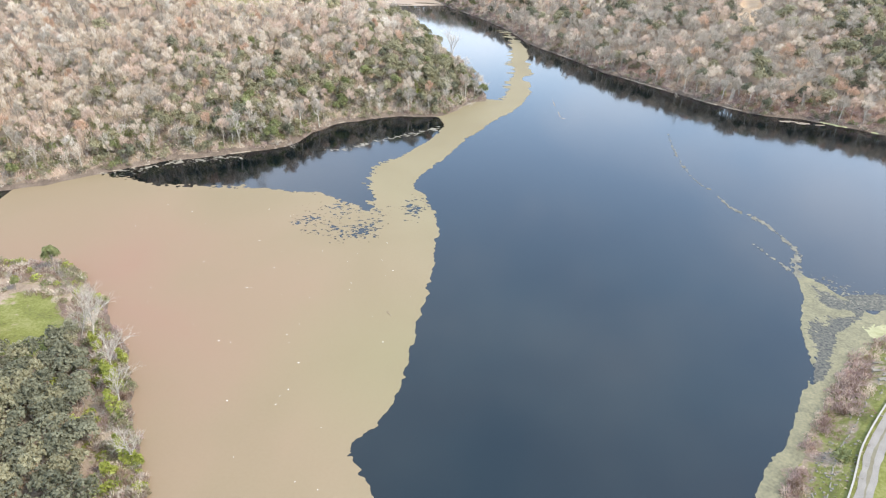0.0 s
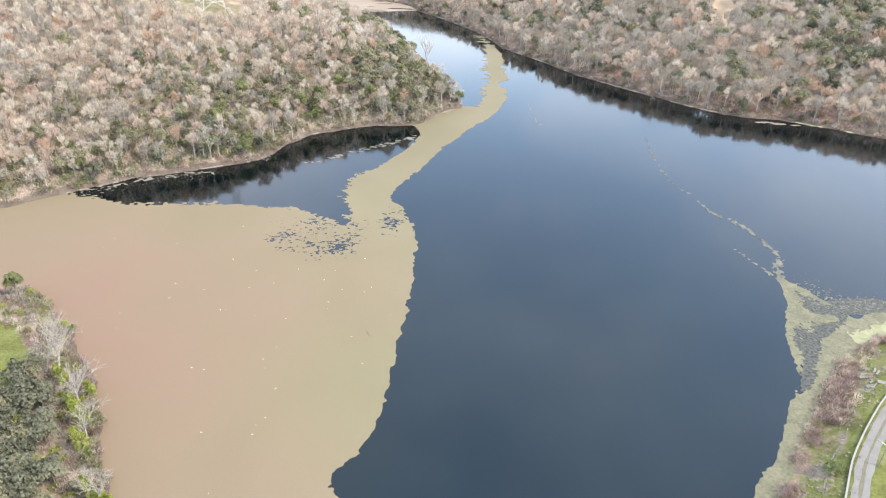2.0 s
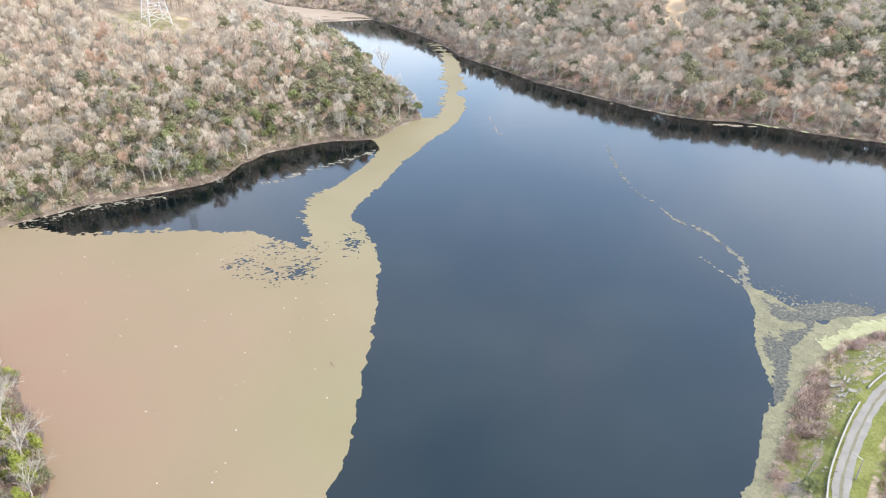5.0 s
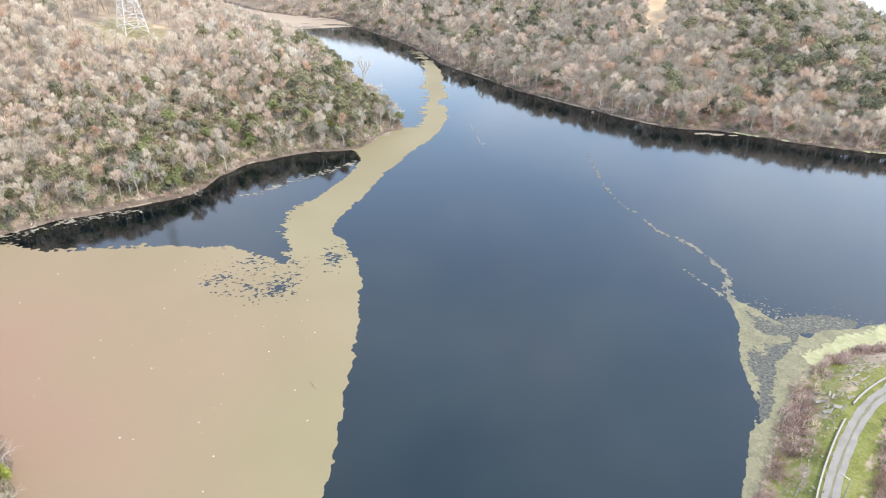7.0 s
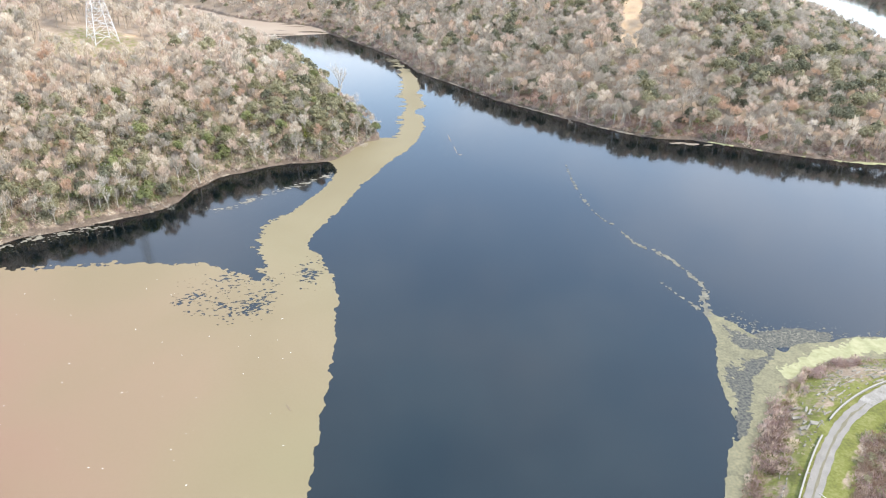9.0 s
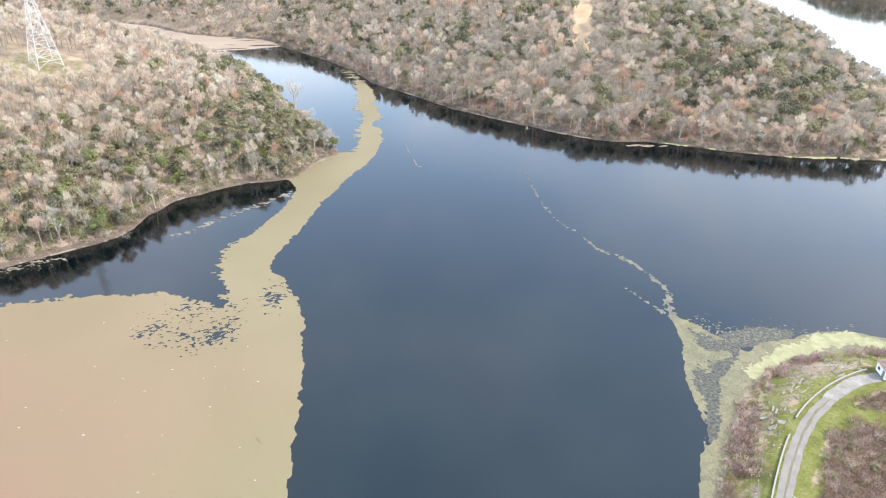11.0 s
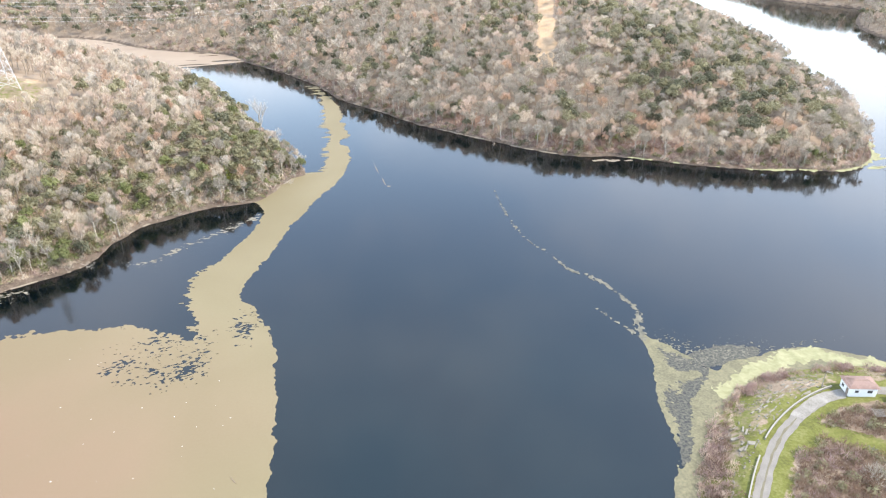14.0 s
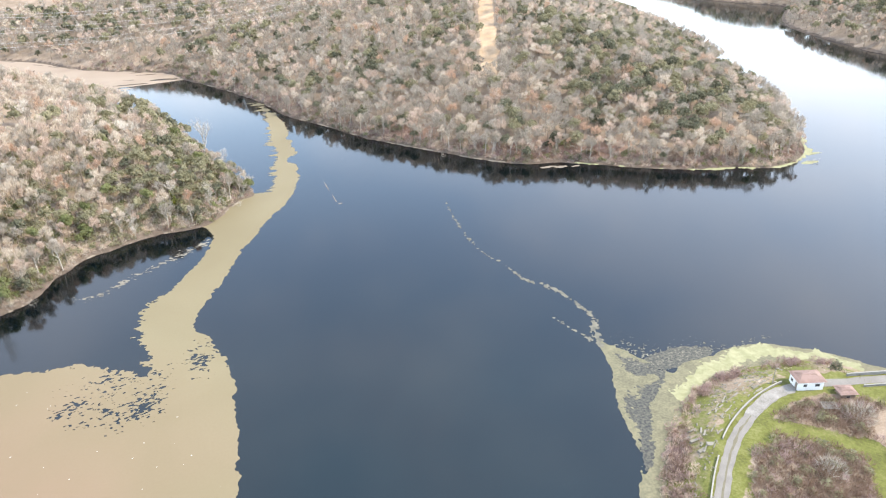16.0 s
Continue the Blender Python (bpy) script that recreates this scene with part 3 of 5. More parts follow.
def algae_field(x, y):
    d, _ = inside(x, y, ALG)
    flakes = 1.1 * fbm(x + 0.3 * y, y * 1.3, 0.9, 3, 73, 0.7) + 0.7 * fbm(x + 0.5 * y, y - 0.5 * x, 5, 3, 74, 0.6)
    f = d + 0.5 - 1.1 * np.abs(fbm(x, y, 5, 4, 71, 0.6)) + 0.4 * fbm(x, y, 1.2, 3, 72)
    lane = 1.6 * np.exp(-(along(x, y, GAP) / 1.8) ** 2) + 1.1 * np.exp(-((x - 103) / 5.5) ** 2 - ((y - 152) / 4.5) ** 2) + 0.45 * np.exp(-((x - 90) / 3.5) ** 2 - ((y - 137) / 9) ** 2)
    lane = lane - 2.2 * np.exp(-((x - 100.3) / 4.2) ** 2 - ((y - 145.8) / 1.8) ** 2) - 0.8 * np.exp(-((x - 97) / 2.2) ** 2 - ((y - 152) / 6) ** 2)
    west = step(0.5, 4, np.interp(y, GAP[:-5, 1], GAP[:-5, 0]) - x) * step(121, 127, y) * step(0.6, 3.0, d)
    return np.minimum(f, 0.95 - 0.9 * west - lane + (0.8 + 0.5 * west) * flakes * np.maximum(west, step(-0.1, 0.25, lane)))


def thin_field(x, y):
    """Loose flakes drifting off the mat over the open water."""
    w = np.exp(-((x - 116) / 14) ** 2 - ((y - 152) / 5) ** 2) + 0.8 * np.exp(-((x - 104) / 6) ** 2 - ((y - 158) / 8) ** 2) + 0.7 * np.exp(-((x - 138) / 12) ** 2 - ((y - 150) / 1.6) ** 2)
    return np.where(w > 0.12, 0.75 * w - 0.92 + 1.3 * fbm(x, y * 1.3, 0.5, 2, 79, 0.8), -1.0)


algae_ob = float_sheet("algae_mat", algae_field, (40, 172, 40, 182), 0.27, M_ALGAE, z=0.03)
under_ob = float_sheet("algae_film", lambda x, y: np.maximum(inside(x, y, ALG)[0] - 0.4, 5 * (np.exp(-((x - 114) / 13) ** 2 - ((y - 151) / 4.5) ** 2) - 0.45)) + 1.3 * fbm(x, y, 2.4, 4, 83, 0.8), (76, 140, 112, 182), 0.33, M_THIN, z=0.02)
tagged(under_ob, "thin grey-green algae film between the floating mats", "algae", kind="stuff")
thin_ob = float_sheet("algae_flakes", thin_field, (90, 168, 140, 176), 0.27, M_FLAKE, z=0.028)
tagged(thin_ob, "loose grey-green algae flakes drifting on dark water", "algae", kind="stuff")
tagged(algae_ob, "broken olive algae mat along the dam shore", "algae mat", kind="stuff")
BRIGHT = curve([(106, 136.5), (111, 140), (117, 142.5), (125, 144), (131, 145.5), (138, 145.5), (143, 142.5), (147, 139.5), (151, 137), (154, 132.5), (155, 128)], per=4)
bright_ob = float_sheet("bright_algae", lambda x, y: 2.5 - along(x, y, BRIGHT) * (1 + 1.2 * step(146, 149, x) * step(152, 149, x)) + 2.0 * fbm(x, y, 5.0, 4, 75, 0.7) + 2.2 * fbm(x, y, 1.1, 3, 76, 0.7), (100, 172, 118, 160), 0.4, M_ALGAE_BRIGHT, z=0.036)
tagged(bright_ob, "bright yellow-green algae washed against the dam shore", "algae", kind="stuff")
STREAK = curve([(92, 275), (89, 250), (88.8, 230), (92.3, 218), (94.4, 205.6), (99.1, 199.7), (102, 189.6), (103.5, 177), (99.7, 169.8), (98.2, 163)], per=5)
STREAK_TIP = curve([(92, 181), (95, 172.7), (97.2, 165.6), (98, 162)], per=5)


def streak_field(x, y):
    d = np.minimum(along(x, y, STREAK), along(x, y, STREAK_TIP) + 0.7)
    w = 0.4 + 0.8 * step(225, 165, y)
    return 0.5 * (w - d) + 0.85 * fbm(x, y, 1.2, 3, 77, 0.75) + 0.25 * fbm(x, y, 6, 2, 78) - 0.12 - 0.05 * step(215, 272, y)


streak_ob = float_sheet("algae_streak", streak_field, (80, 116, 160, 282), 0.28, M_FLAKE, z=0.033)
tagged(streak_ob, "thin drifting streak of pale algae on dark water", "algae streak", kind="stuff")

M_REED_WET = scum_material("scum_crumbs", ((0.110, 0.100, 0.076), (0.185, 0.168, 0.130)), 0.3)
FLECKS = curve([(-47, 246), (-38, 247), (-27, 257), (-14, 266), (-3, 275)], per=4)
EDGES = curve([(-120, 217), (-108, 222), (-98, 228), (-86, 233), (-76, 236)], per=4)


def fleck_field(x, y):
    a = 0.26 * (2.6 - along(x, y, FLECKS)) - 0.05
    b = 0.13 * (4.0 - along(x, y, EDGES))
    return np.maximum(a, b) - 0.66 + 1.2 * fbm(x * 0.7 + 0.4 * y, y * 1.6, 0.85, 2, 97, 0.7) + 0.4 * fbm(x, y, 7, 2, 98)


fleck_ob = float_sheet("scum_flecks", fleck_field, (-130, 8, 208, 284), 0.26, M_REED_WET, z=0.024)
tagged(fleck_ob, "pale scum flecks drifting in the dark cove", "scum", kind="stuff")


def shore_rim(shore, mat, label, wide, cut, seed, z=0.05):
    """A narrow rim of washed-up scum along a shore, broken into lengths."""
    line = curve(shore, per=40)
    v, f, prev = [], [], False
    for i, p in enumerate(line):
        w = line[min(i + 1, len(line) - 1)] - line[max(i - 1, 0)]
        w = w / (np.hypot(*w) + 1e-9)
        nrm = np.array((-w[1], w[0]))
        a = float(fbm(p[0], p[1], 9, 5, seed, 0.65)) - cut
        b = max(0.0, wide * (0.35 + 1.6 * a + 0.5 * float(fbm(p[0], p[1], 1.5, 3, seed + 9))))
        if a > -0.35 and b > 0.06:
            q = p + nrm * 0.45
            v += [(q[0], q[1], z + 0.25), (*(p - nrm * b), z)]
            if prev:
                k = len(v)
                f.append((k - 4, k - 3, k - 1, k - 2))
            prev = True
        else:
            prev = False
    me = bpy.data.meshes.new("shore_rim")
    me.from_pydata(v, [], f)
    me.materials.append(mat)
    return tagged(new("shore_rim", me), label, "scum", kind="stuff")


M_REED = material("dead_reeds", (0.120, 0.098, 0.074), (0.225, 0.190, 0.146), 0.4, fine=3, bump=0.5)
shore_rim(SHORE_LEFT[1:19], M_REED, "pale rim of dead reeds and scum along the wooded shore", 0.3, 0.16, 301)
shore_rim(SHORE_FAR[1:13], M_REED, "pale rim of dead reeds along the far shore", 1.0, 0.05, 302)
shore_rim(SHORE_FAR[13:20], M_ALGAE_BRIGHT, "yellow-green algae rim along the far shore", 2.2, 0.0, 303)
for cx, cy, rx, ry, seed in ((151, 297.5, 4.5, 1.3, 1), (157, 295.5, 3.2, 1.2, 2), (164, 294, 2.2, 0.7, 3), (268, 257, 6, 1.5, 4), (278, 266, 4, 1.5, 5), (49.6, 298, 0.22, 4.5, 6), (49.2, 313, 0.18, 6, 7), (50.6, 291.6, 0.9, 0.45, 8)):
    ob = float_sheet("scum_patch", lambda x, y: 1 - np.hypot((x - cx) / rx, (y - cy) / ry) + 0.7 * fbm(x, y, 2.5, 4, 310 + seed, 0.65), (cx - rx * 1.6, cx + rx * 1.6 + 3, cy - ry * 1.8, cy + ry * 1.8 + 3), 0.3, M_ALGAE_BRIGHT if cx > 200 else M_REED)
    tagged(ob, "small pale raft of floating scum near the shore" if cx > 100 else "pale wisp of scum on open water", "scum", kind="stuff")


# ---- trees ----
def tube(path, radii, sides):
    """Vertices and triangles of a tapering limb along a path."""
    path = [np.array(p, float) for p in path]
    v, t = [], []
    for i, (p, r) in enumerate(zip(path, radii)):
        way = path[min(i + 1, len(path) - 1)] - path[max(i - 1, 0)]
        way = way / (np.linalg.norm(way) + 1e-9)
        a = np.cross(way, (0.3, 0.9, 0.1))
        a /= np.linalg.norm(a) + 1e-9
        b = np.cross(way, a)
        for k in range(sides):
            w = 2 * math.pi * k / sides
            v.append(p + r * (math.cos(w) * a + math.sin(w) * b))
        if i:
            o = (i - 1) * sides
            for k in range(sides):
                k2 = (k + 1) % sides
                t += [(o + k, o + k2, o + sides + k2), (o + k, o + sides + k2, o + sides + k)]
    return v, t


def unit(v):
    return v / (np.linalg.norm(v, axis=-1, keepdims=True) + 1e-9)


def tree_shape(rng, tall, wide, blades, leafy=False, sides=4, limbs=5, low=0.3, twig=0.11, leaf=1.0, up=0.5, lumps=9, base=0.16):
    """A tree at the origin: trunk verts, trunk tris, crown verts, crown tris. The crown is a heap of domes set with twigs or leaves."""
    tv, tt = [], []

    def put(part_):
        o = len(tv)
        tv.extend(part_[0])
        tt.extend([(a + o, b + o, c + o) for a, b, c in part_[1]])

    lean = rng.normal(0, 0.05, 2)
    top = tall * 0.74
    spine = [np.array((lean[0] * z + 0.12 * math.sin(z), lean[1] * z + 0.1 * math.cos(1.3 * z) - 0.1, z)) for z in np.linspace(-0.4, top, 4)]
    r0 = 0.017 * tall + 0.04
    put(tube(spine, [r0, r0 * 0.8, r0 * 0.5, r0 * 0.15], sides))
    for i in range(limbs):
        a = 2 * math.pi * (i / limbs) + rng.uniform(-0.4, 0.4)
        z0 = tall * rng.uniform(low, 0.6)
        root = spine[0] + (spine[-1] - spine[0]) * (z0 / top)
        reach = wide * rng.uniform(0.5, 0.85)
        end = root + np.array((math.cos(a) * reach, math.sin(a) * reach, tall * rng.uniform(0.2, 0.36)))
        put(tube([root, (root + end) / 2 + np.array((0, 0, -0.03 * tall)), end], [r0 * 0.45, r0 * 0.28, r0 * 0.08], 3))
    centre = np.array((lean[0] * tall * 0.6, lean[1] * tall * 0.6, tall * 0.62))
    half = np.array((wide, wide, tall * 0.36))
    u = rng.normal(0, 1, (lumps, 3))
    u[:, 2] = np.abs(u[:, 2]) * 0.8 - 0.3
    heart = centre + unit(u) * half * rng.uniform(0.42, 0.66, (lumps, 1))
    heart[0] = centre + half * (0.05, -0.05, 0.5)
    size = (wide * 0.6 + tall * 0.12) * 0.5 * rng.uniform(0.72, 1.1, lumps)
    k = rng.integers(lumps, size=blades)
    out = rng.normal(0, 1, (blades, 3))
    out[:, 2] = np.where(rng.uniform(0, 1, blades) < 0.75, np.abs(out[:, 2]), out[:, 2])
    out = unit(out)
    if leafy:
        p = heart[k] + out * (size[k] * rng.uniform(0.78, 1.06, blades))[:, None]
        face = unit(out + rng.normal(0, 0.42, (blades, 3)))
        a = unit(np.cross(face, rng.normal(0, 1, (blades, 3))))
        b = np.cross(face, a)
        s = (rng.uniform(0.32, 0.62, blades) * leaf)[:, None]
        tri = np.stack([p + a * s, p - a * s * 0.55 + b * s * 0.8, p - a * s * 0.5 - b * s * 0.85], 1)
    else:
        p = heart[k] + out * (size[k] * rng.uniform(0.2, 0.85, blades))[:, None]
        away = unit(p - np.array((0, 0, tall * 0.3)))
        way = unit(out * 0.55 + away * 0.6 + rng.normal(0, 0.24, (blades, 3)) + (0, 0, up))
        side = unit(np.cross(way, rng.normal(0, 1, (blades, 3))))
        length = (rng.uniform(0.75, 1.6, blades) * tall / 11)[:, None]
        w = (twig * rng.uniform(0.6, 1.3, blades))[:, None] * 0.5
        tri = np.stack([p - way * length * 0.5 - side * w, p - way * length * 0.5 + side * w, p + way * length * 0.5], 1)
    tri[..., 2] = np.maximum(tri[..., 2], tall * base)
    return np.array(tv), np.array(tt), tri.reshape(-1, 3), np.arange(3 * blades).reshape(-1, 3)


def bare_skeleton(rng, tall, spread, lean=(0, 0), forks=3, twigs=2, stem=0.42):
    """An old leafless tree: trunk and three orders of forking limbs, with fine end twigs."""
    tv, tt, cv, ct = [], [], [], []

    def grow(p, way, length, r, order):
        q = p + way * length * 0.5 + rng.normal(0, 0.05, 3) * length
        e = q + (way + rng.normal(0, 0.16, 3)) * length * 0.5
        o = len(tv)
        v_, t_ = tube([p, q, e], [r, r * 0.8, r * 0.55], 5 if order < 2 else 3)
        tv.extend(v_)
        tt.extend([(a + o, b + o, c + o) for a, b, c in t_])
        if order == 3:
            for _ in range(twigs):
                w = way + rng.normal(0, 0.45, 3)
                w /= np.linalg.norm(w)
                L = length * rng.uniform(0.5, 1.0)
                s = np.cross(w, rng.normal(0, 1, 3))
                s *= 0.035 / (np.linalg.norm(s) + 1e-9)
                b = q + (e - q) * rng.uniform(0, 1)
                ct.append((len(cv), len(cv) + 1, len(cv) + 2))
                cv.extend([b - s, b + s, b + w * L])
            return
        n_ = forks + (1 if order else 2)
        for k in range(n_):
            a = 2 * math.pi * k / n_ + rng.uniform(-0.5, 0.5)
            side = np.cross(way, (0.2, 0.1, 1.0) if abs(way[2]) < 0.9 else (1.0, 0, 0))
            side /= np.linalg.norm(side)
            other = np.cross(way, side)
            tilt = spread * rng.uniform(0.6, 1.2)
            w = way + tilt * (math.cos(a) * side + math.sin(a) * other) + np.array((0, 0, 0.12))
            w /= np.linalg.norm(w)
            base = p + (e - p) * rng.uniform(0.5, 1.0)
            grow(base, w, length * rng.uniform(0.55, 0.8), r * 0.55, order + 1)

    w0 = np.array((lean[0], lean[1], 1.0))
    grow(np.array((0, 0, -0.3)), w0 / np.linalg.norm(w0), tall * stem, 0.0125 * tall, 0)
    return np.array(tv), np.array(tt), np.array(cv), np.array(ct)


def shrub_shape(rng, tall, wide, blades, leafy=False, twig=0.06):
    """A low many-stemmed bush at the origin."""
    cv, ct = [], []
    for i in range(blades):
        a, r = rng.uniform(0, 6.283), wide * math.sqrt(rng.uniform(0, 1))
        z = tall * math.sqrt(max(0.05, 1 - (r / wide) ** 2)) * rng.uniform(0.15, 1.0)
        p = np.array((r * math.cos(a), r * math.sin(a), z))
        if leafy:
            q = rng.normal(0, 1, (3, 3)) * rng.uniform(0.12, 0.24)
            cv.extend([p + q[0], p + q[1], p + q[2]])
        else:
            way = p * (0.5, 0.5, 0.8) + rng.normal(0, 0.3, 3) + (0, 0, 0.3)
            way /= np.linalg.norm(way)
            side = np.cross(way, rng.normal(0, 1, 3))
            side /= np.linalg.norm(side) + 1e-9
            L = rng.uniform(0.4, 1.0) * tall * 0.6
            cv.extend([p - way * L * 0.5 - side * twig, p - way * L * 0.5 + side * twig, p + way * L * 0.5])
        ct.append((3 * i, 3 * i + 1, 3 * i + 2))
    cv, ct = np.array(cv), np.array(ct)
    return np.zeros((0, 3)), np.zeros((0, 3), int), cv, ct


rng = np.random.default_rng(7)
NEAR_BARE = [tree_shape(rng, rng.uniform(10, 13), rng.uniform(2.6, 3.5), 370, sides=3, limbs=2, twig=0.18, up=0.6, low=0.36) for _ in range(9)]
NEAR_LEAF = [tree_shape(rng, rng.uniform(7.5, 10), rng.uniform(2.7, 3.7), 380, True, sides=3, limbs=2, leaf=0.92) for _ in range(8)]
ROUND_BARE = [tree_shape(rng, rng.uniform(11, 14), rng.uniform(3.9, 5.0), 400, sides=3, limbs=3, twig=0.20, up=0.25, lumps=12) for _ in range(9)]
ROUND_LEAF = [tree_shape(rng, rng.uniform(9, 12), rng.uniform(3.4, 4.5), 400, True, sides=3, limbs=2, leaf=1.1, lumps=11) for _ in range(7)]
MID_BARE = [tree_shape(rng, rng.uniform(10.5, 13.5), rng.uniform(3.3, 4.3), 250, sides=3, limbs=2, twig=0.25, up=0.25) for _ in range(6)]
MID_LEAF = [tree_shape(rng, rng.uniform(8.5, 11), rng.uniform(3.3, 4.3), 250, True, sides=3, limbs=3, leaf=1.3) for _ in range(5)]
FAR_BARE = [tree_shape(rng, rng.uniform(10.5, 13), rng.uniform(3.8, 5), 150, sides=3, limbs=2, twig=0.42, up=0.25) for _ in range(5)]
FAR_LEAF = [tree_shape(rng, rng.uniform(8.5, 11), rng.uniform(3.6, 5), 130, True, sides=3, limbs=2, leaf=1.9) for _ in range(4)]
THICKET = [tree_shape(rng, rng.uniform(5, 7), rng.uniform(2.0, 2.9), 430, True, sides=3, limbs=2, leaf=0.68, lumps=12, base=0.1) for _ in range(6)]
SHRUBS = [shrub_shape(rng, rng.uniform(1.2, 2.2), rng.uniform(1.1, 1.8), 70) for _ in range(5)]
GREEN_SHRUBS = [shrub_shape(rng, rng.uniform(1.2, 2.2), rng.uniform(1.0, 1.6), 110, True) for _ in range(4)]


def wood(name, places, label, category="woodland"):
    """Many trees that nobody could count, as one mesh. places: (shape, x, y, z, turn, size, crown slot)."""
    V, F, S, T, base = [], [], [], [], 0
    r = np.random.default_rng(len(places))
    for shape, x, y, z, turn, size, slot in places:
        c, s = math.cos(turn), math.sin(turn)
        m = np.array(((c, s, 0), (-s, c, 0), (0, 0, 1))) * size
        own = r.normal(0, 0.10)
        for k, (verts, tris) in enumerate(((shape[0], shape[1]), (shape[2], shape[3]))):
            if len(verts) == 0:
                continue
            V.append(verts @ m + (x, y, z))
            F.append(tris + base)
            S.append(np.full(len(tris), slot if k else 0))
            T.append(np.full(len(tris), own))
            base += len(verts)
    me = raw_mesh(name, np.concatenate(V), np.concatenate(F), np.concatenate(S), TREE_MATS)
    tone = me.attributes.new("tone", "FLOAT", "FACE")
    tone.data.foreach_set("value", np.concatenate(T).astype(np.float32))
    return tagged(new(name, me), label, category, kind="stuff")


def scatter(x0, x1, y0, y1, pitch, seed):
    """Jittered places over a rectangle."""
    r = np.random.default_rng(seed)
    X, Y = np.meshgrid(np.arange(x0, x1, pitch), np.arange(y0, y1, pitch * 0.87))
    X = X + (np.arange(X.shape[0]) % 2)[:, None] * pitch / 2
    X, Y = X + r.uniform(-0.36, 0.36, X.shape) * pitch, Y + r.uniform(-0.36, 0.36, X.shape) * pitch
    return X.ravel(), Y.ravel(), r


def pick_slot(r, green, region, pinkness):
    """Which crown a tree has: green is the share of evergreens round it."""
    if r.uniform() < green:
        return int(r.choice([6, 7, 8, 8, 8, 8, 8, 8, 8, 8] if region == 1 else [6, 6, 6, 8, 8, 8] if region else [6, 6, 6, 6, 6, 6, 8, 8]))
    w = np.array([0.24, 0.46, 0.16 + pinkness, 0.03, 0.05] if region == 1 else [0.70, 0.12, 0.10 + pinkness, 0.01, 0.05])
    return 1 + int(r.choice(5, p=w / w.sum()))


def plant(region, x0, x1, y0, y1, pitch, seed, bare, leaf, green_of, pinkness, edge=2.5, keep=None, size=1.0):
    X, Y, r = scatter(x0, x1, y0, y1, pitch, seed)
    H, D, L = height(X, Y)
    ok = (L == region) & (D > edge)
    ok &= ~((np.hypot((X - PYLON_HILL[0] + 1) * 0.8, (Y - PYLON_HILL[1] + 4) * 0.72) + 3 * fbm(X, Y, 9, 2, 33) < 17))
    ok &= along(X, Y, SAND) > 5.6
    if keep is not None:
        ok &= keep(X, Y)
    G = green_of(X, Y, D)
    out = []
    for i in np.nonzero(ok)[0]:
        slot = pick_slot(r, G[i], region, pinkness)
        shape = (leaf if slot >= 6 else bare)[r.integers(len(leaf if slot >= 6 else bare))]
        s = r.uniform(0.7, 1.12) * size * (0.8 + 0.2 * step(2, 14, D[i]))
        out.append((shape, X[i], Y[i], H[i], r.uniform(0, 6.28), s, slot))
    return out


def green_left(x, y, d):
    n_ = fbm(x, y, 38, 3, 81)
    return np.clip(0.05 + 0.58 * step(60, 10, d) * step(-0.7, 0.1, n_) * step(-150, -80, x) + 0.34 * step(-50, -5, x), 0, 0.75)


def green_far(x, y, d):
    n_ = fbm(x, y, 45, 3, 83)
    return np.clip(0.15 + 0.42 * step(-0.2, 0.4, n_ + 0.45 * step(170, 240, x)) * step(6, 22, d), 0, 0.62)


left_near = lambda x, y: (y < 345) & (x > -185)
left_wood = plant(1, -185, 25, 185, 345, 4.8, 101, NEAR_BARE, NEAR_LEAF, green_left, 0.06, edge=3.5, keep=left_near)
left_wood += plant(1, -300, 25, 185, 500, 6.6, 111, MID_BARE, MID_LEAF, green_left, 0.06, edge=3.5, keep=lambda x, y: ~left_near(x, y))
far_front = plant(2, 30, 330, 250, 430, 6.0, 102, ROUND_BARE, ROUND_LEAF, green_far, 0.05, edge=4.5, keep=lambda x, y: y < 430)
far_front += plant(2, -30, 420, 430, 540, 6.7, 112, MID_BARE, MID_LEAF, green_far, 0.05, edge=4, keep=lambda x, y: (y >= 430) & (y < 540), size=1.05)
far_back = plant(2, -260, 420, 540, 760, 7.6, 103, FAR_BARE, FAR_LEAF, green_far, 0.05, edge=4, keep=lambda x, y: y >= 540, size=1.12)
right_wood = plant(3, 500, 690, 400, 800, 7.6, 104, FAR_BARE, FAR_LEAF, green_far, 0.05, edge=2, size=1.15)
wood("woodland", left_wood, "dense leafless grey-brown wood with evergreens on a hill")
wood("woodland", far_front, "dense leafless grey-brown wood with dark evergreens on a slope")
wood("woodland", far_back, "leafless grey-brown wood covering the hill above the lake")
wood("woodland", right_wood, "distant dark wood on the opposite shore")


# ---- lone trees along the shores ----
def tree_meshes(shape, slot, name):
    trunk = raw_mesh("trunk", shape[0], shape[1], mats=[M_BLEACH if slot in (1, 2, 4) else M_BARK], smooth=True)
    crown = raw_mesh("crown", shape[2], shape[3], mats=[TREE_MATS[slot]])
    return trunk, crown


def tree_thing(name, meshes, x, y, z, turn, size, label, category="tree", group=""):
    root = new(name)
    root.empty_display_size = 0.5
    root.matrix_basis = Matrix.Translation((x, y, z)) @ Matrix.Rotation(turn, 4, "Z") @ Matrix.Scale(size, 4)
    for nm, me in zip(("trunk", "crown"), meshes):
        ob = new(nm, me)
        ob.parent = root
    return tagged(root, label, category, group)


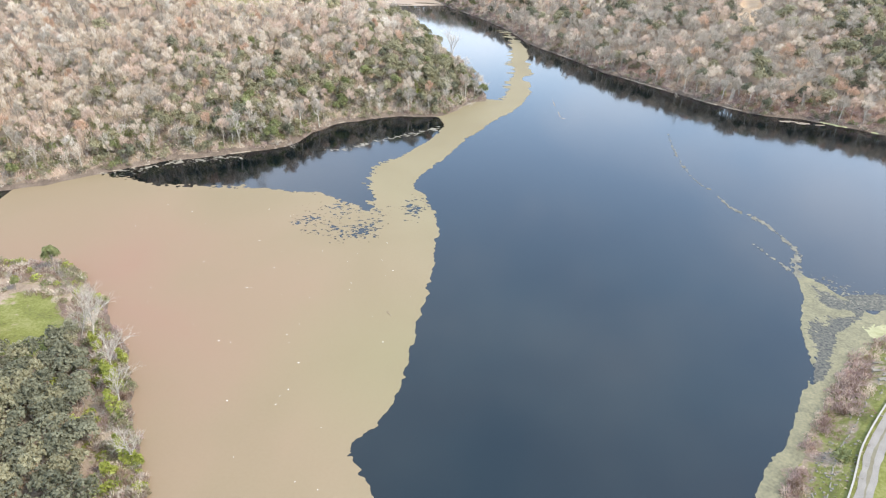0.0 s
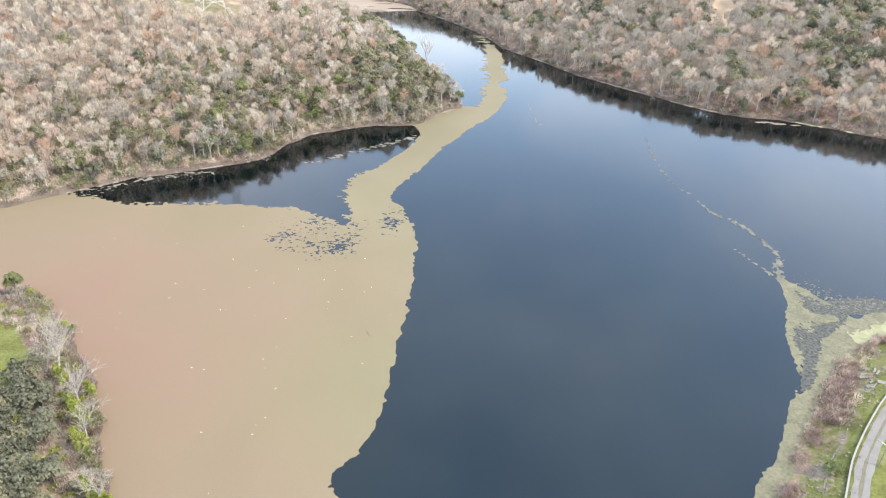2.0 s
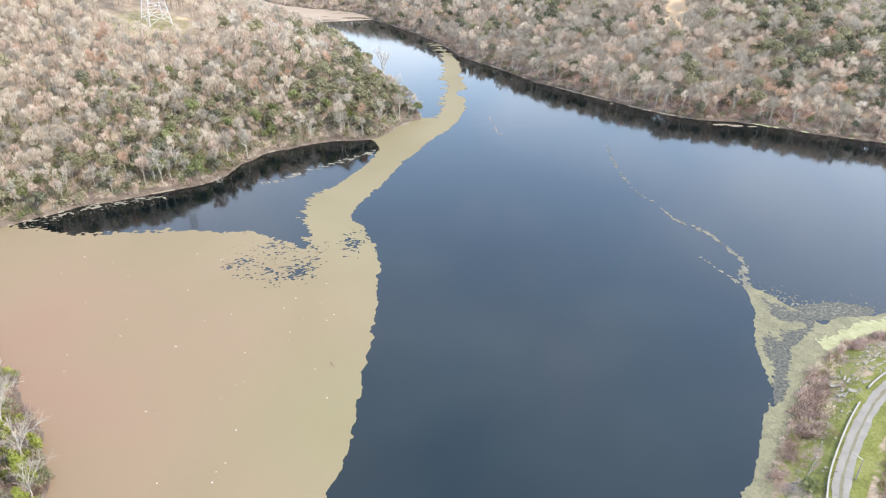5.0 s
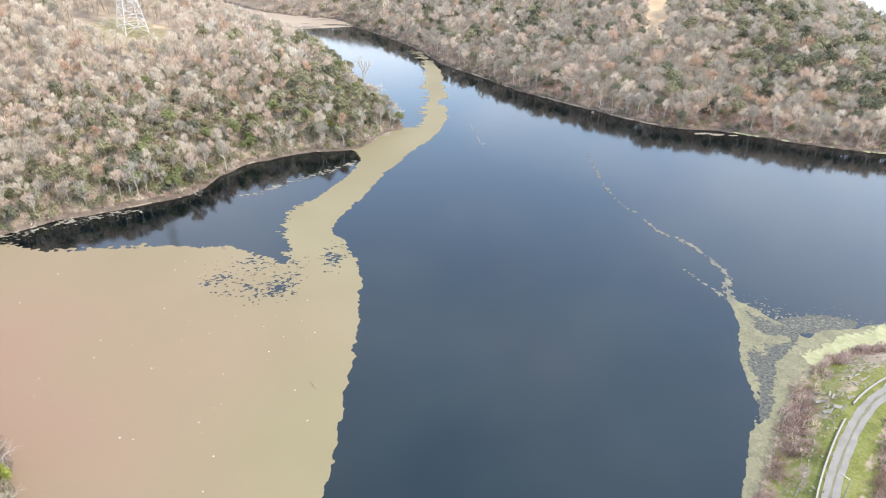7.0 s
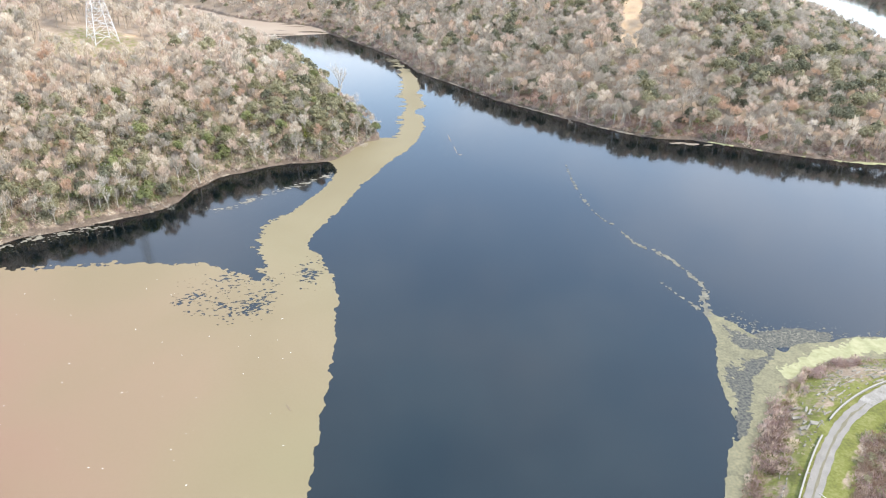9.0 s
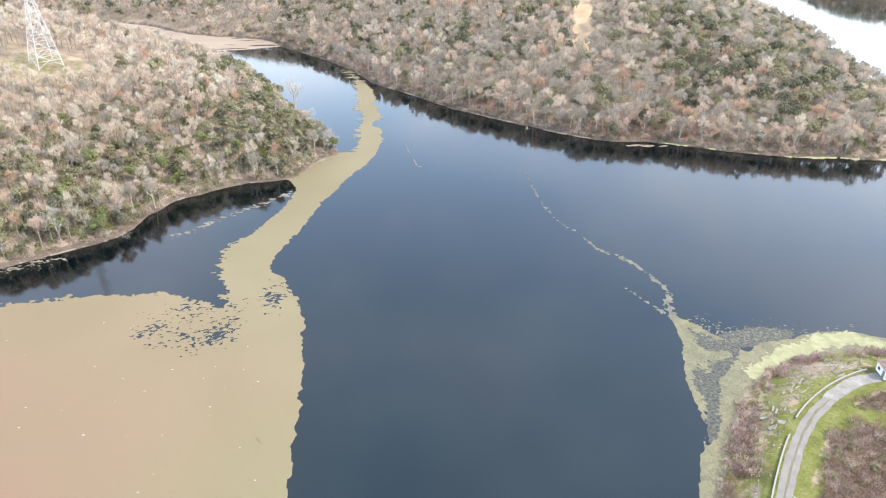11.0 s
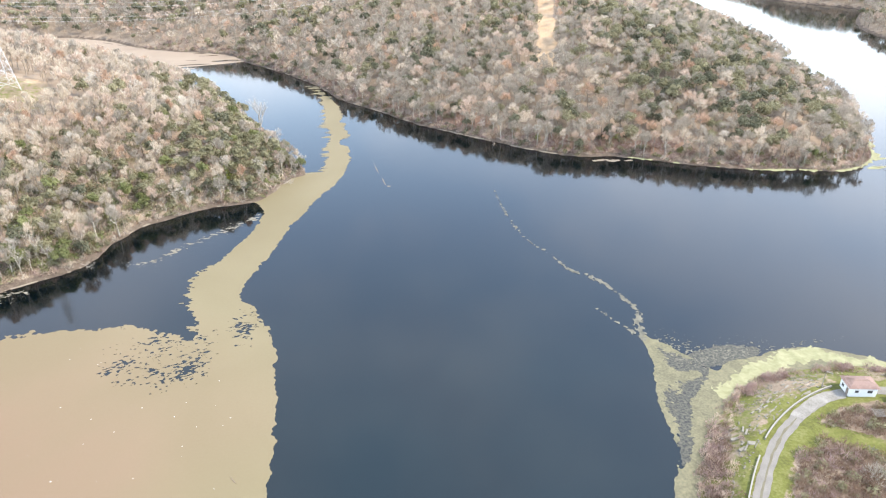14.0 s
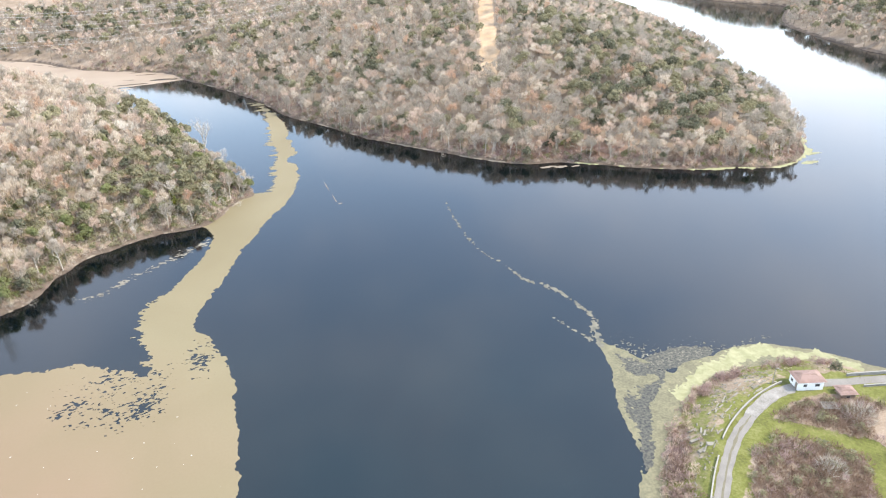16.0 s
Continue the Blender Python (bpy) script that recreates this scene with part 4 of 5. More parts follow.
SHORE_KINDS = []
rng = np.random.default_rng(21)
for slot, many, text in ((1, 3, "leafless grey-brown tree at the water's edge"), (2, 2, "leafless beige tree at the water's edge"), (4, 3, "bare pale-barked tree leaning over the shore"),
                         (3, 2, "leafless rosy-brown tree at the water's edge"), (6, 2, "dark evergreen tree near the shore"), (7, 2, "bushy green evergreen tree near the shore")):
    for _ in range(many):
        if slot >= 6:
            shp = tree_shape(rng, rng.uniform(6.5, 9.5), rng.uniform(2.5, 3.4), 620, True, sides=5, leaf=0.75)
        else:
            shp = bare_skeleton(rng, rng.uniform(8, 11), 0.42) if slot == 4 else tree_shape(rng, rng.uniform(11, 14.5), rng.uniform(2.6, 3.5), 420, False, sides=5, limbs=8, low=0.34, twig=0.12, up=0.5, base=0.42)
        SHORE_KINDS.append((slot, tree_meshes(shp, slot, "tree"), text))


def shore_row(shore, lab, inset, pitch, seed, group, weights):
    r = np.random.default_rng(seed)
    line = curve(shore, per=12)
    run, last = 0.0, line[0]
    for p in line[1:]:
        run += np.hypot(*(p - last))
        last = p
        if run < pitch:
            continue
        run = r.uniform(-0.3, 0.3) * pitch
        for _ in range(8):
            q = p + r.uniform(-1, 1, 2) * 9
            h, d, l_ = (a[0] for a in height(q[:1], q[1:]))
            if inset[0] < d < inset[1] and l_ == lab:
                w = np.array([weights[k[0]] for k in SHORE_KINDS], float)
                slot, meshes, text = SHORE_KINDS[r.choice(len(SHORE_KINDS), p=w / w.sum())]
                tree_thing("tree", meshes, q[0], q[1], h, r.uniform(0, 6.28), r.uniform(0.72, 1.08), text, group=group)
                break


shore_row(SHORE_LEFT[2:19], 1, (1.5, 8), 3.0, 31, "trees along the wooded shore", {1: 2, 2: 2, 3: 1, 4: 2.4, 6: 1.6, 7: 1.6})
shore_row(SHORE_FAR[4:21], 2, (2.0, 8), 2.6, 32, "trees along the far shore", {1: 3.2, 2: 3, 3: 1.2, 4: 2.2, 6: 0.7, 7: 0.2})

# low scrub along the wooded shores
rng = np.random.default_rng(41)
for lab, shore, text in ((1, SHORE_LEFT[1:20], "brown leafless scrub fringing the wooded shore"), (2, SHORE_FAR[2:21], "brown leafless scrub fringing the far shore")):
    line = curve(shore, per=10)
    spots = []
    for p in line:
        for _ in range(9 if lab == 1 else 20):
            q = p + rng.normal(0, 6.0, 2)
            spots.append(q)
    spots = np.array(spots)
    H, D, L = height(spots[:, 0], spots[:, 1])
    places = []
    for (x, y), h, d, l_ in zip(spots, H, D, L):
        if l_ == lab and 0.6 < d < 18:
            leafy = rng.uniform() < (0.3 if lab == 1 else 0.15)
            places.append(((GREEN_SHRUBS if leafy else SHRUBS)[rng.integers(4)], x, y, h, rng.uniform(0, 6.28), rng.uniform(0.6, 1.2) + 0.05 * d, int(rng.choice([8, 8, 6, 7])) if leafy else int(rng.choice([1, 2, 10, 11, 3] if lab == 1 else [1, 10, 11, 11, 3]))))
    if lab == 1:
        X, Y, r = scatter(-185, 22, 190, 345, 2.9, 77)
        H, D, L = height(X, Y)
        for x, y, h, d, l_ in zip(X, Y, H, D, L):
            if l_ == 1 and 2 < d < 62:
                leafy = r.uniform() < 0.6 - 0.006 * d
                places.append(((GREEN_SHRUBS if leafy else SHRUBS)[r.integers(4)], x, y, h, r.uniform(0, 6.28), r.uniform(1.0, 1.8), int(r.choice([7, 8, 8, 8])) if leafy else int(r.choice([1, 2, 2, 3]))))
    wood("shore_scrub", places, text, "scrub")

# ---- near bank ----
rng = np.random.default_rng(51)
bank = plant(0, -128, -46, 62, 128, 3.15, 105, THICKET, THICKET, lambda x, y, d: np.where(d > 0, 1.0, 1.0), 0.05, edge=8, keep=lambda x, y: (y < 127) & (np.hypot((x + 94 + 0.45 * (y - 127)) / 9, (y - 127) / 13) > 1.0))
wood("woodland", bank, "dense dark evergreen thicket on the near bank")
spots = [q for p in curve(SHORE_NEAR[1:10], per=12) for q in (p + rng.normal(0, 6.5, (26, 2)))]
spots = np.array(spots)
H, D, L = height(spots[:, 0], spots[:, 1])
wood("shore_scrub", [(SHRUBS[rng.integers(4)] if k % 4 else GREEN_SHRUBS[rng.integers(4)], x, y, h, rng.uniform(0, 6.28), rng.uniform(0.6, 1.2), int(rng.choice([1, 2, 10, 10, 11])) if k % 4 else int(rng.choice([8, 8, 7, 9])))
                     for k, ((x, y), h, d, l_) in enumerate(zip(spots, H, D, L)) if l_ == 0 and d > 0.6 and np.hypot((x + 94 + 0.45 * (y - 127)) / 9, (y - 127) / 13) > 0.95], "tangled brown and green scrub on the near bank", "scrub")
for x, y, tall, wide, slot, text in ((-76, 121, 15, 4.2, 4, "tall bare pale tree with forking branches on the near bank"), (-80.5, 123.5, 12, 3.5, 4, "bare pale tree above the pink water"),
                                     (-69, 112.4, 11.5, 3.8, 4, "bare pale tree hung with ivy on the near bank"), (-63.5, 103, 10, 3.4, 4, "bare pale tree hung with ivy on the near bank"),
                                     (-54.5, 89, 9.5, 4, 4, "leafless tree leaning over the scum"), (-100.3, 151.5, 8.5, 2.7, 7, "bright green leafy tree at the tip of the near bank"),
                                     (-104.7, 141.5, 4.0, 1.3, 7, "small dark green conifer on the near bank")):
    shp = tree_shape(rng, tall, wide * 0.85, 1100, True, sides=6, limbs=11, low=0.2, leaf=0.62, base=0.05) if slot != 4 else bare_skeleton(rng, tall * 1.35, 0.5, (rng.uniform(0, 0.3), rng.uniform(-0.1, 0.1)), twigs=3, stem=0.34)
    tree_thing("tree", tree_meshes(shp, 1 if slot == 4 else slot, "tree"), x, y, ground_z(x, y), 0.0, 1.0, text, group="trees of the near bank")


def ivy_column(x, y, tall, wide):
    z = ground_z(x, y)
    v, t = [], []
    for k in range(420):
        a, u = rng.uniform(0, 6.28), rng.uniform(0, 1)
        r_ = wide * (0.35 + 0.65 * math.sin(math.pi * min(1, u * 0.9 + 0.15))) * rng.uniform(0.5, 1)
        p = np.array((r_ * math.cos(a) + 0.4 * math.sin(5 * u), r_ * math.sin(a), u * tall))
        q = rng.normal(0, 1, (3, 3)) * rng.uniform(0.14, 0.28)
        t.append((len(v), len(v) + 1, len(v) + 2))
        v.extend([p + q[0], p + q[1], p + q[2]])
    me = raw_mesh("ivy", v, t, mats=[M_LEAF[3]])
    ob = new("ivy", me)
    ob.location = (x, y, z - 0.1)
    return tagged(ob, "yellow-green ivy climbing a bare trunk", "ivy", "ivy on the near bank")


for x, y, tall, wide in ((-75.1, 119.5, 5.5, 1.1), (-68.3, 116.9, 4, 0.9), (-65.9, 107.5, 7, 1.7), (-63, 100.5, 6.5, 1.3), (-56.6, 89.3, 6.5, 1.0), (-54, 89, 3, 0.9), (-76, 105.5, 3.5, 1.5), (-67.5, 95, 4, 1.2),
                         (-57.5, 85.4, 3, 1.2), (-69, 111.5, 4.5, 1.2)):
    ivy_column(x, y, tall, wide)

# ---- dam: road, parapet, slope ----
for x, y, tall, turn in ((-79, 247, 11, 0.3), (-83, 245, 9, 1.4), (-114, 230, 10, 2.2), (-105, 239, 8, 4.0), (-29, 285.5, 7, 5.0), (-14, 301, 12, 0.9), (8, 345, 12, 2.0), (1.5, 373, 20, 3.0), (17, 319, 8, 1.0), (14, 314.5, 6, 2.5)):
    shp = bare_skeleton(rng, tall, 0.38, twigs=4)
    tree_thing("tree", tree_meshes(shp, 4, "tree"), x, y, ground_z(x, y) if ground_z(x, y) > -1 else -0.5, turn, 1.0, "tall dead pale tree standing at the water's edge", group="dead trees at the shore")
ivy_column(-14, 301, 6.5, 1.0)
for k, (x, y, turn, tilt, L) in enumerate(((1, 303, 0.4, 1.35, 6), (6, 306, -0.3, 1.45, 7), (4, 301, 1.2, 1.4, 5), (10, 311, 0.1, 1.3, 5), (-31, 283, 2.6, 1.5, 4), (-61, 249, -0.6, 1.5, 5), (268, 259, -0.7, 1.45, 6), (112, 333, -2.0, 1.45, 5))):
    shp = bare_skeleton(rng, L, 0.5, forks=2)
    ob = new("fallen_branch", raw_mesh("fallen_branch", np.concatenate([shp[0], shp[2]]), np.concatenate([shp[1], shp[3] + len(shp[0])]), mats=[M_BLEACH]))
    ob.matrix_basis = Matrix.Translation((x, y, max(ground_z(x, y), 0) + 0.25)) @ Matrix.Rotation(turn, 4, "Z") @ Matrix.Rotation(tilt, 4, "Y")
    tagged(ob, "fallen bleached branch lying at the waterline", "branch", "fallen branches")

M_ROAD = material("gravel_road", (0.125, 0.117, 0.103), (0.205, 0.193, 0.172), 0.35, fine=5, bump=0.5)
M_CONC = material("pale_concrete", (0.149, 0.141, 0.126), (0.243, 0.232, 0.210), 0.5, fine=8, bump=0.3)
M_APRON = material("worn_concrete", (0.130, 0.122, 0.106), (0.245, 0.235, 0.212), 0.45, fine=3, bump=0.3, spread=0.14)
M_STONE = material("limestone_slab", (0.100, 0.092, 0.072), (0.195, 0.182, 0.152), 1.2, fine=7, bump=0.5, per_object=0.3)
M_WALL = material("whitewash", (0.62, 0.62, 0.61), (0.78, 0.78, 0.77), 0.5, fine=6, bump=0.15)
M_TILE = material("clay_tile", (0.135, 0.090, 0.072), (0.252, 0.176, 0.149), 0.9, fine=5, bump=0.4, per_object=0.35)
M_DARK = material("dark_glass", (0.02, 0.02, 0.025), (0.05, 0.05, 0.06), 1.0, rough=0.2, bump=0)
M_WOOD = material("weathered_wood", (0.16, 0.12, 0.09), (0.30, 0.24, 0.19), 1.0, fine=10)
M_STEEL = material("galvanised_steel", (0.42, 0.43, 0.44), (0.58, 0.59, 0.60), 0.6, rough=0.5, fine=4, bump=0.05, spec=0.5)
M_RAIL = material("white_paint", (0.189, 0.180, 0.158), (0.270, 0.257, 0.230), 0.6, fine=4, bump=0.1)
M_TURF = material("trodden_grass", (0.095, 0.085, 0.058), (0.150, 0.138, 0.095), 0.5, fine=3)


def ribbon(name, line, left, right, lift, mat, wobble=0.0, seed=0):
    """A strip along a line, from left to right metres off it, laid just over the ground."""
    pts = [np.array(p) for p in line]
    v, f = [], []
    for i, p in enumerate(pts):
        w = pts[min(i + 1, len(pts) - 1)] - pts[max(i - 1, 0)]
        w = w / np.linalg.norm(w)
        nrm = np.array((-w[1], w[0]))
        for k, o in enumerate((left, right)):
            o += wobble * float(fbm(p[0] + 50 * k, p[1], 2.0, 3, seed))
            v.append((*(p + nrm * o), 3.3 + lift))
        if i:
            f.append((2 * i - 2, 2 * i - 1, 2 * i + 1, 2 * i))
    me = bpy.data.meshes.new(name)
    me.from_pydata(v, [], f)
    me.materials.append(mat)
    return new(name, me)


fine_road = curve(ROAD[::3], per=5)
tagged(ribbon("road", fine_road, 1.42, -1.38, 0.05, M_ROAD, 0.35, 3), "grey gravel track with two wheel ruts on the dam", "road", kind="structure")
tagged(ribbon("trim_grass_strip", fine_road[: int(len(fine_road) * 0.56)], 0.22, -0.22, 0.065, M_TURF, 0.35, 5), "grass strip between the wheel ruts", "grass", kind="structure")
apron = ribbon("trim_concrete_apron", curve([(113, 122), (119, 124.6), (125, 126.1), (129.5, 126.4)], per=5), 1.55, -1.5, 0.08, M_APRON, 0.5, 7)
tagged(apron, "pale worn concrete apron before the house", "pavement", kind="structure")


def offset_line(line, o):
    pts, out = [np.array(p) for p in line], []
    for i, p in enumerate(pts):
        w = pts[min(i + 1, len(pts) - 1)] - pts[max(i - 1, 0)]
        w = w / np.linalg.norm(w)
        out.append(p + o * np.array((-w[1], w[0])))
    return out


def parapet(line, tall, thick, label):
    """A low wall along a line, in cast lengths with a coping on each."""
    root = tagged(new("parapet_wall"), label, "wall")
    pts = [np.array(p) for p in line]
    for i, (a, b) in enumerate(zip(pts[:-1], pts[1:])):
        bm, way = bmesh.new(), b - a
        L, ang = float(np.hypot(*way)), math.atan2(way[1], way[0])
        box(bm, 0.01, -thick / 2, -0.4, L - 0.01, thick / 2, tall, 0.02)
        ob = part("wall_length", bm, M_CONC, root)
        ob.matrix_basis = Matrix.Translation((a[0], a[1], 3.3)) @ Matrix.Rotation(ang, 4, "Z")
        bm = bmesh.new()
        box(bm, 0.0, -thick / 2 - 0.06, tall, L - 0.005, thick / 2 + 0.06, tall + 0.09, 0.015)
        cap = part("coping", bm, M_RAIL, root, "pale coping")
        cap.matrix_basis = ob.matrix_basis.copy()
    return root


cut_a = [p for p in offset_line(fine_road, 2.15) if 52 < p[0] < 97.5][::2]
cut_b = [p for p in offset_line(fine_road, 2.5) if 101 < p[0] < 129.5][::2]
parapet(cut_a, 0.5, 0.2, "low pale concrete parapet beside the dam track")
parapet(cut_b, 0.5, 0.2, "low pale concrete parapet curving toward the house")
cut_c = [p for p in offset_line(fine_road, 2.2) if p[0] > 146][::3]
parapet(cut_c, 0.8, 0.25, "pale concrete parapet along the crest beyond the house")
cut_d = [p for p in offset_line(fine_road, -2.4) if p[0] > 146][::3]
parapet(cut_d, 0.6, 0.2, "pale concrete kerb wall along the crest")


def slab(x, y, lx, ly, turn, seed):
    r = np.random.default_rng(seed)
    bm = bmesh.new()
    box(bm, -lx / 2, -ly / 2, -0.25, lx / 2, ly / 2, 0.11)
    for v in bm.verts:
        v.co += Vector(r.normal(0, 0.08, 3)) * min(lx, ly)
    bmesh.ops.bevel(bm, geom=bm.edges[:], offset=0.05, segments=1, affect="EDGES")
    me = bpy.data.meshes.new("stone_slab")
    bm.to_mesh(me)
    bm.free()
    me.materials.append(M_STONE)
    ob = new("stone_slab", me)
    ob.matrix_basis = Matrix.Translation((x, y, ground_z(x, y) + 0.03)) @ Matrix.Rotation(turn, 4, "Z")
    return tagged(ob, "weathered pale stone slab lying in the grass", "stone", "slabs on the dam slope")


rng = np.random.default_rng(61)
DAM_MID = curve(SHORE_DAM[5:14], per=14)
def dam_level(x, y):
    h_, d_, l_ = (a[0] for a in height(np.array([x]), np.array([y])))
    return h_, d_, l_


for k in range(90):
    p = DAM_MID[rng.integers(4, len(DAM_MID) - 2)] + rng.normal(0, 4.0, 2)
    h, d, l_ = dam_level(*p)
    if l_ == 4 and 4.0 < d < 10.3:
        q = DAM_MID[np.argmin(((DAM_MID - p) ** 2).sum(1))]
        slab(p[0], p[1], rng.uniform(0.4, 1.3), rng.uniform(0.2, 0.5), math.atan2(p[1] - q[1], p[0] - q[0]) + 1.57 + rng.normal(0, 0.4), 200 + k)
rubble = []
while len(rubble) < 420:
    p = DAM_MID[rng.integers(2, len(DAM_MID))] + rng.normal(0, 5, 2)
    h, d, l_ = dam_level(*p)
    if l_ == 4 and 3.0 < d < 10.6 and float(fbm(p[0], p[1], 6, 2, 95)) > -0.05:
        rubble.append((p[0], p[1], h))
v, f = [], []
for x, y, z in rubble:
    s, o = rng.uniform(0.1, 0.3), len(v)
    for sx, sy in ((-1, -1), (1, -1), (1, 1), (-1, 1)):
        v.append((x + sx * s * rng.uniform(0.6, 1.3), y + sy * s * rng.uniform(0.5, 1.0), z - 0.1))
    for k in range(4):
        a = v[o + k]
        v.append((x + (a[0] - x) * 0.75, y + (a[1] - y) * 0.75, z + s * rng.uniform(0.25, 0.6)))
    f += [(o + 4, o + 5, o + 6, o + 7)] + [(o + k, o + (k + 1) % 4, o + 4 + (k + 1) % 4, o + 4 + k) for k in range(4)]
me = bpy.data.meshes.new("rubble")
me.from_pydata(v, [], f)
me.materials.append(M_STONE)
tagged(new("rubble", me), "pale stones scattered over the mossy dam slope", "stones", kind="stuff")
STONE_LINE = curve([(90, 112), (81.5, 101.9), (76.3, 96.5), (72.7, 91.5), (68.5, 84.9), (62, 76)], per=10)
for k, p in enumerate(STONE_LINE):
    w = STONE_LINE[min(k + 1, len(STONE_LINE) - 1)] - STONE_LINE[max(k - 1, 0)]
    if rng.uniform() < 0.85:
        slab(p[0] + rng.normal(0, 0.06), p[1] + rng.normal(0, 0.06), rng.uniform(0.7, 1.1), rng.uniform(0.16, 0.26), math.atan2(w[1], w[0]) + rng.normal(0, 0.06), 500 + k)
for k, (x, y, lx, ly, a) in enumerate(((96.4, 122.7, 5.0, 0.5, 0.1), (97.2, 120.8, 4.0, 0.6, 0.05), (92.4, 118.7, 2.0, 0.7, 0.6), (95.5, 117.2, 2.2, 0.8, 0.3), (98.3, 117.5, 2.4, 1.0, -0.4), (93.5, 121, 2.0, 0.6, 0.1), (99, 124.2, 3.4, 0.5, 0.15))):
    slab(x, y, lx, ly, a, 600 + k)

for row, off in enumerate((3.6, 5.0, 6.4, 7.8)):                   # broken terraces of laid stone along the slope
    line = offset_line(curve(fine_road[::4], per=5), off)
    for k in range(0, len(line) - 1):
        (x, y), (x1, y1) = line[k], line[k + 1]
        if 96 < x < 129 and rng.uniform() < 0.45 and dam_level(x, y)[1] > 2.5:
            slab(x + rng.normal(0, 0.25), y + rng.normal(0, 0.25), rng.uniform(0.5, 2.3), rng.uniform(0.2, 0.5), math.atan2(y1 - y, x1 - x) + rng.normal(0, 0.16), 900 + 60 * row + k)

# scrub on the dam slope and behind the road
places = []
for p in DAM_MID:
    for _ in range(4):
        q = p + rng.normal(0, 2.6, 2)
        h, d, l_ = (a[0] for a in height(q[:1], q[1:]))
        dense = float(fbm(q[0], q[1], 9, 2, 91)) > -0.25
        if l_ == 4 and 0.2 < d < 4.6 and dense:
            places.append((SHRUBS[rng.integers(5)], q[0], q[1], h, rng.uniform(0, 6.28), rng.uniform(0.6, 1.05), int(rng.choice([11, 11, 11, 10, 3]))))
for cx, cy in ((89, 118), (91, 121.5), (86, 114), (87.5, 116), (83, 109), (95, 126), (92, 120), (88, 115), (82, 111), (77, 106), (71.5, 98.5), (65.5, 91), (62.5, 87), (111, 136), (121, 139), (142, 137), (150, 134)):
    for _ in range(13):
        x, y = cx + rng.normal(0, 1.7), cy + rng.normal(0, 1.7)
        h, d, l_ = dam_level(x, y)
        if l_ == 4 and d > -0.3:
            places.append((SHRUBS[rng.integers(5)], x, y, max(h, 0), rng.uniform(0, 6.28), rng.uniform(0.7, 1.25), int(rng.choice([11, 11, 11, 3, 10]))))
X, Y, r = scatter(52, 150, 66, 142, 1.25, 65)
H, D, L = height(X, Y)
N = fbm(X, Y, 8, 3, 67)
for x, y, h, d, l_, n_ in zip(X, Y, H, D, L, N):
    if l_ == 4 and 3.5 < d < 9.6 and n_ > -0.15:                # dry tufts in the grass of the slope
        places.append((SHRUBS[r.integers(5)], x, y, h - 0.05, r.uniform(0, 6.28), r.uniform(0.16, 0.34), int(r.choice([8, 8, 10, 2, 7]))))
wood("dam_scrub", places, "rosy-brown leafless bushes at the foot of the dam slope", "scrub")
places = []
X, Y, r = scatter(78, 180, 62, 128, 1.5, 63)
H, D, L = height(X, Y)
RD, GP = along(X, Y, ROAD), along(X, Y, GRASS_PATH)
for x, y, h, d, l_, a, g in zip(X, Y, H, D, L, RD, GP):
    if l_ == 4 and d > 17 and a > 4.6 and g > 2.6 and np.hypot(x - 143, y - 104) > 8.5 and np.hypot(x - 133.5, y - 126) > 6 and np.hypot(x - 140, y - 120) > 3.5:
        leafy = r.uniform() < 0.14
        places.append(((GREEN_SHRUBS if leafy else SHRUBS)[r.integers(4)], x, y, h, r.uniform(0, 6.28), r.uniform(0.75, 1.3), 8 if leafy else int(r.choice([10, 10, 10, 10, 11]))))
wood("scrub_thicket", places, "brown leafless bramble thicket behind the dam road", "scrub")
for x, y, s in ((136.3, 112.2, 2.4), (116.4, 101.5, 2.2)):
    tree_thing("bush", (raw_mesh("trunk", *tube([(0, 0, -0.2), (0, 0, 0.5)], [0.08, 0.05], 5), mats=[M_BARK]), raw_mesh("crown", *shrub_shape(rng, 1.7, 1.7, 420, False, 0.03)[2:4], mats=[M_TWIG[0]])),
               x, y, ground_z(x, y), 0, s, "large grey leafless bush spreading over the brambles", "bush")
tree_thing("bush", (raw_mesh("trunk", *tube([(0, 0, -0.2), (0, 0, 0.5)], [0.08, 0.05], 5), mats=[M_BARK]), raw_mesh("crown", *shrub_shape(rng, 2.2, 1.3, 300, True)[2:4], mats=[M_LEAF[0]])),
           147.5, 129.2, ground_z(147.5, 129.2), 0, 1.1, "dark evergreen bush beside the house", "bush")
bush = tree_thing("bush", (raw_mesh("trunk", *tube([(0, 0, -0.2), (0, 0, 0.5)], [0.08, 0.05], 5), mats=[M_BARK]), raw_mesh("crown", *shrub_shape(rng, 1.7, 1.3, 260, True)[2:4], mats=[M_LEAF[1]])),
                  75.3, 93.8, ground_z(75.3, 93.8), 0, 1.35, "round dark green bush on the grassy dam slope", "bush")


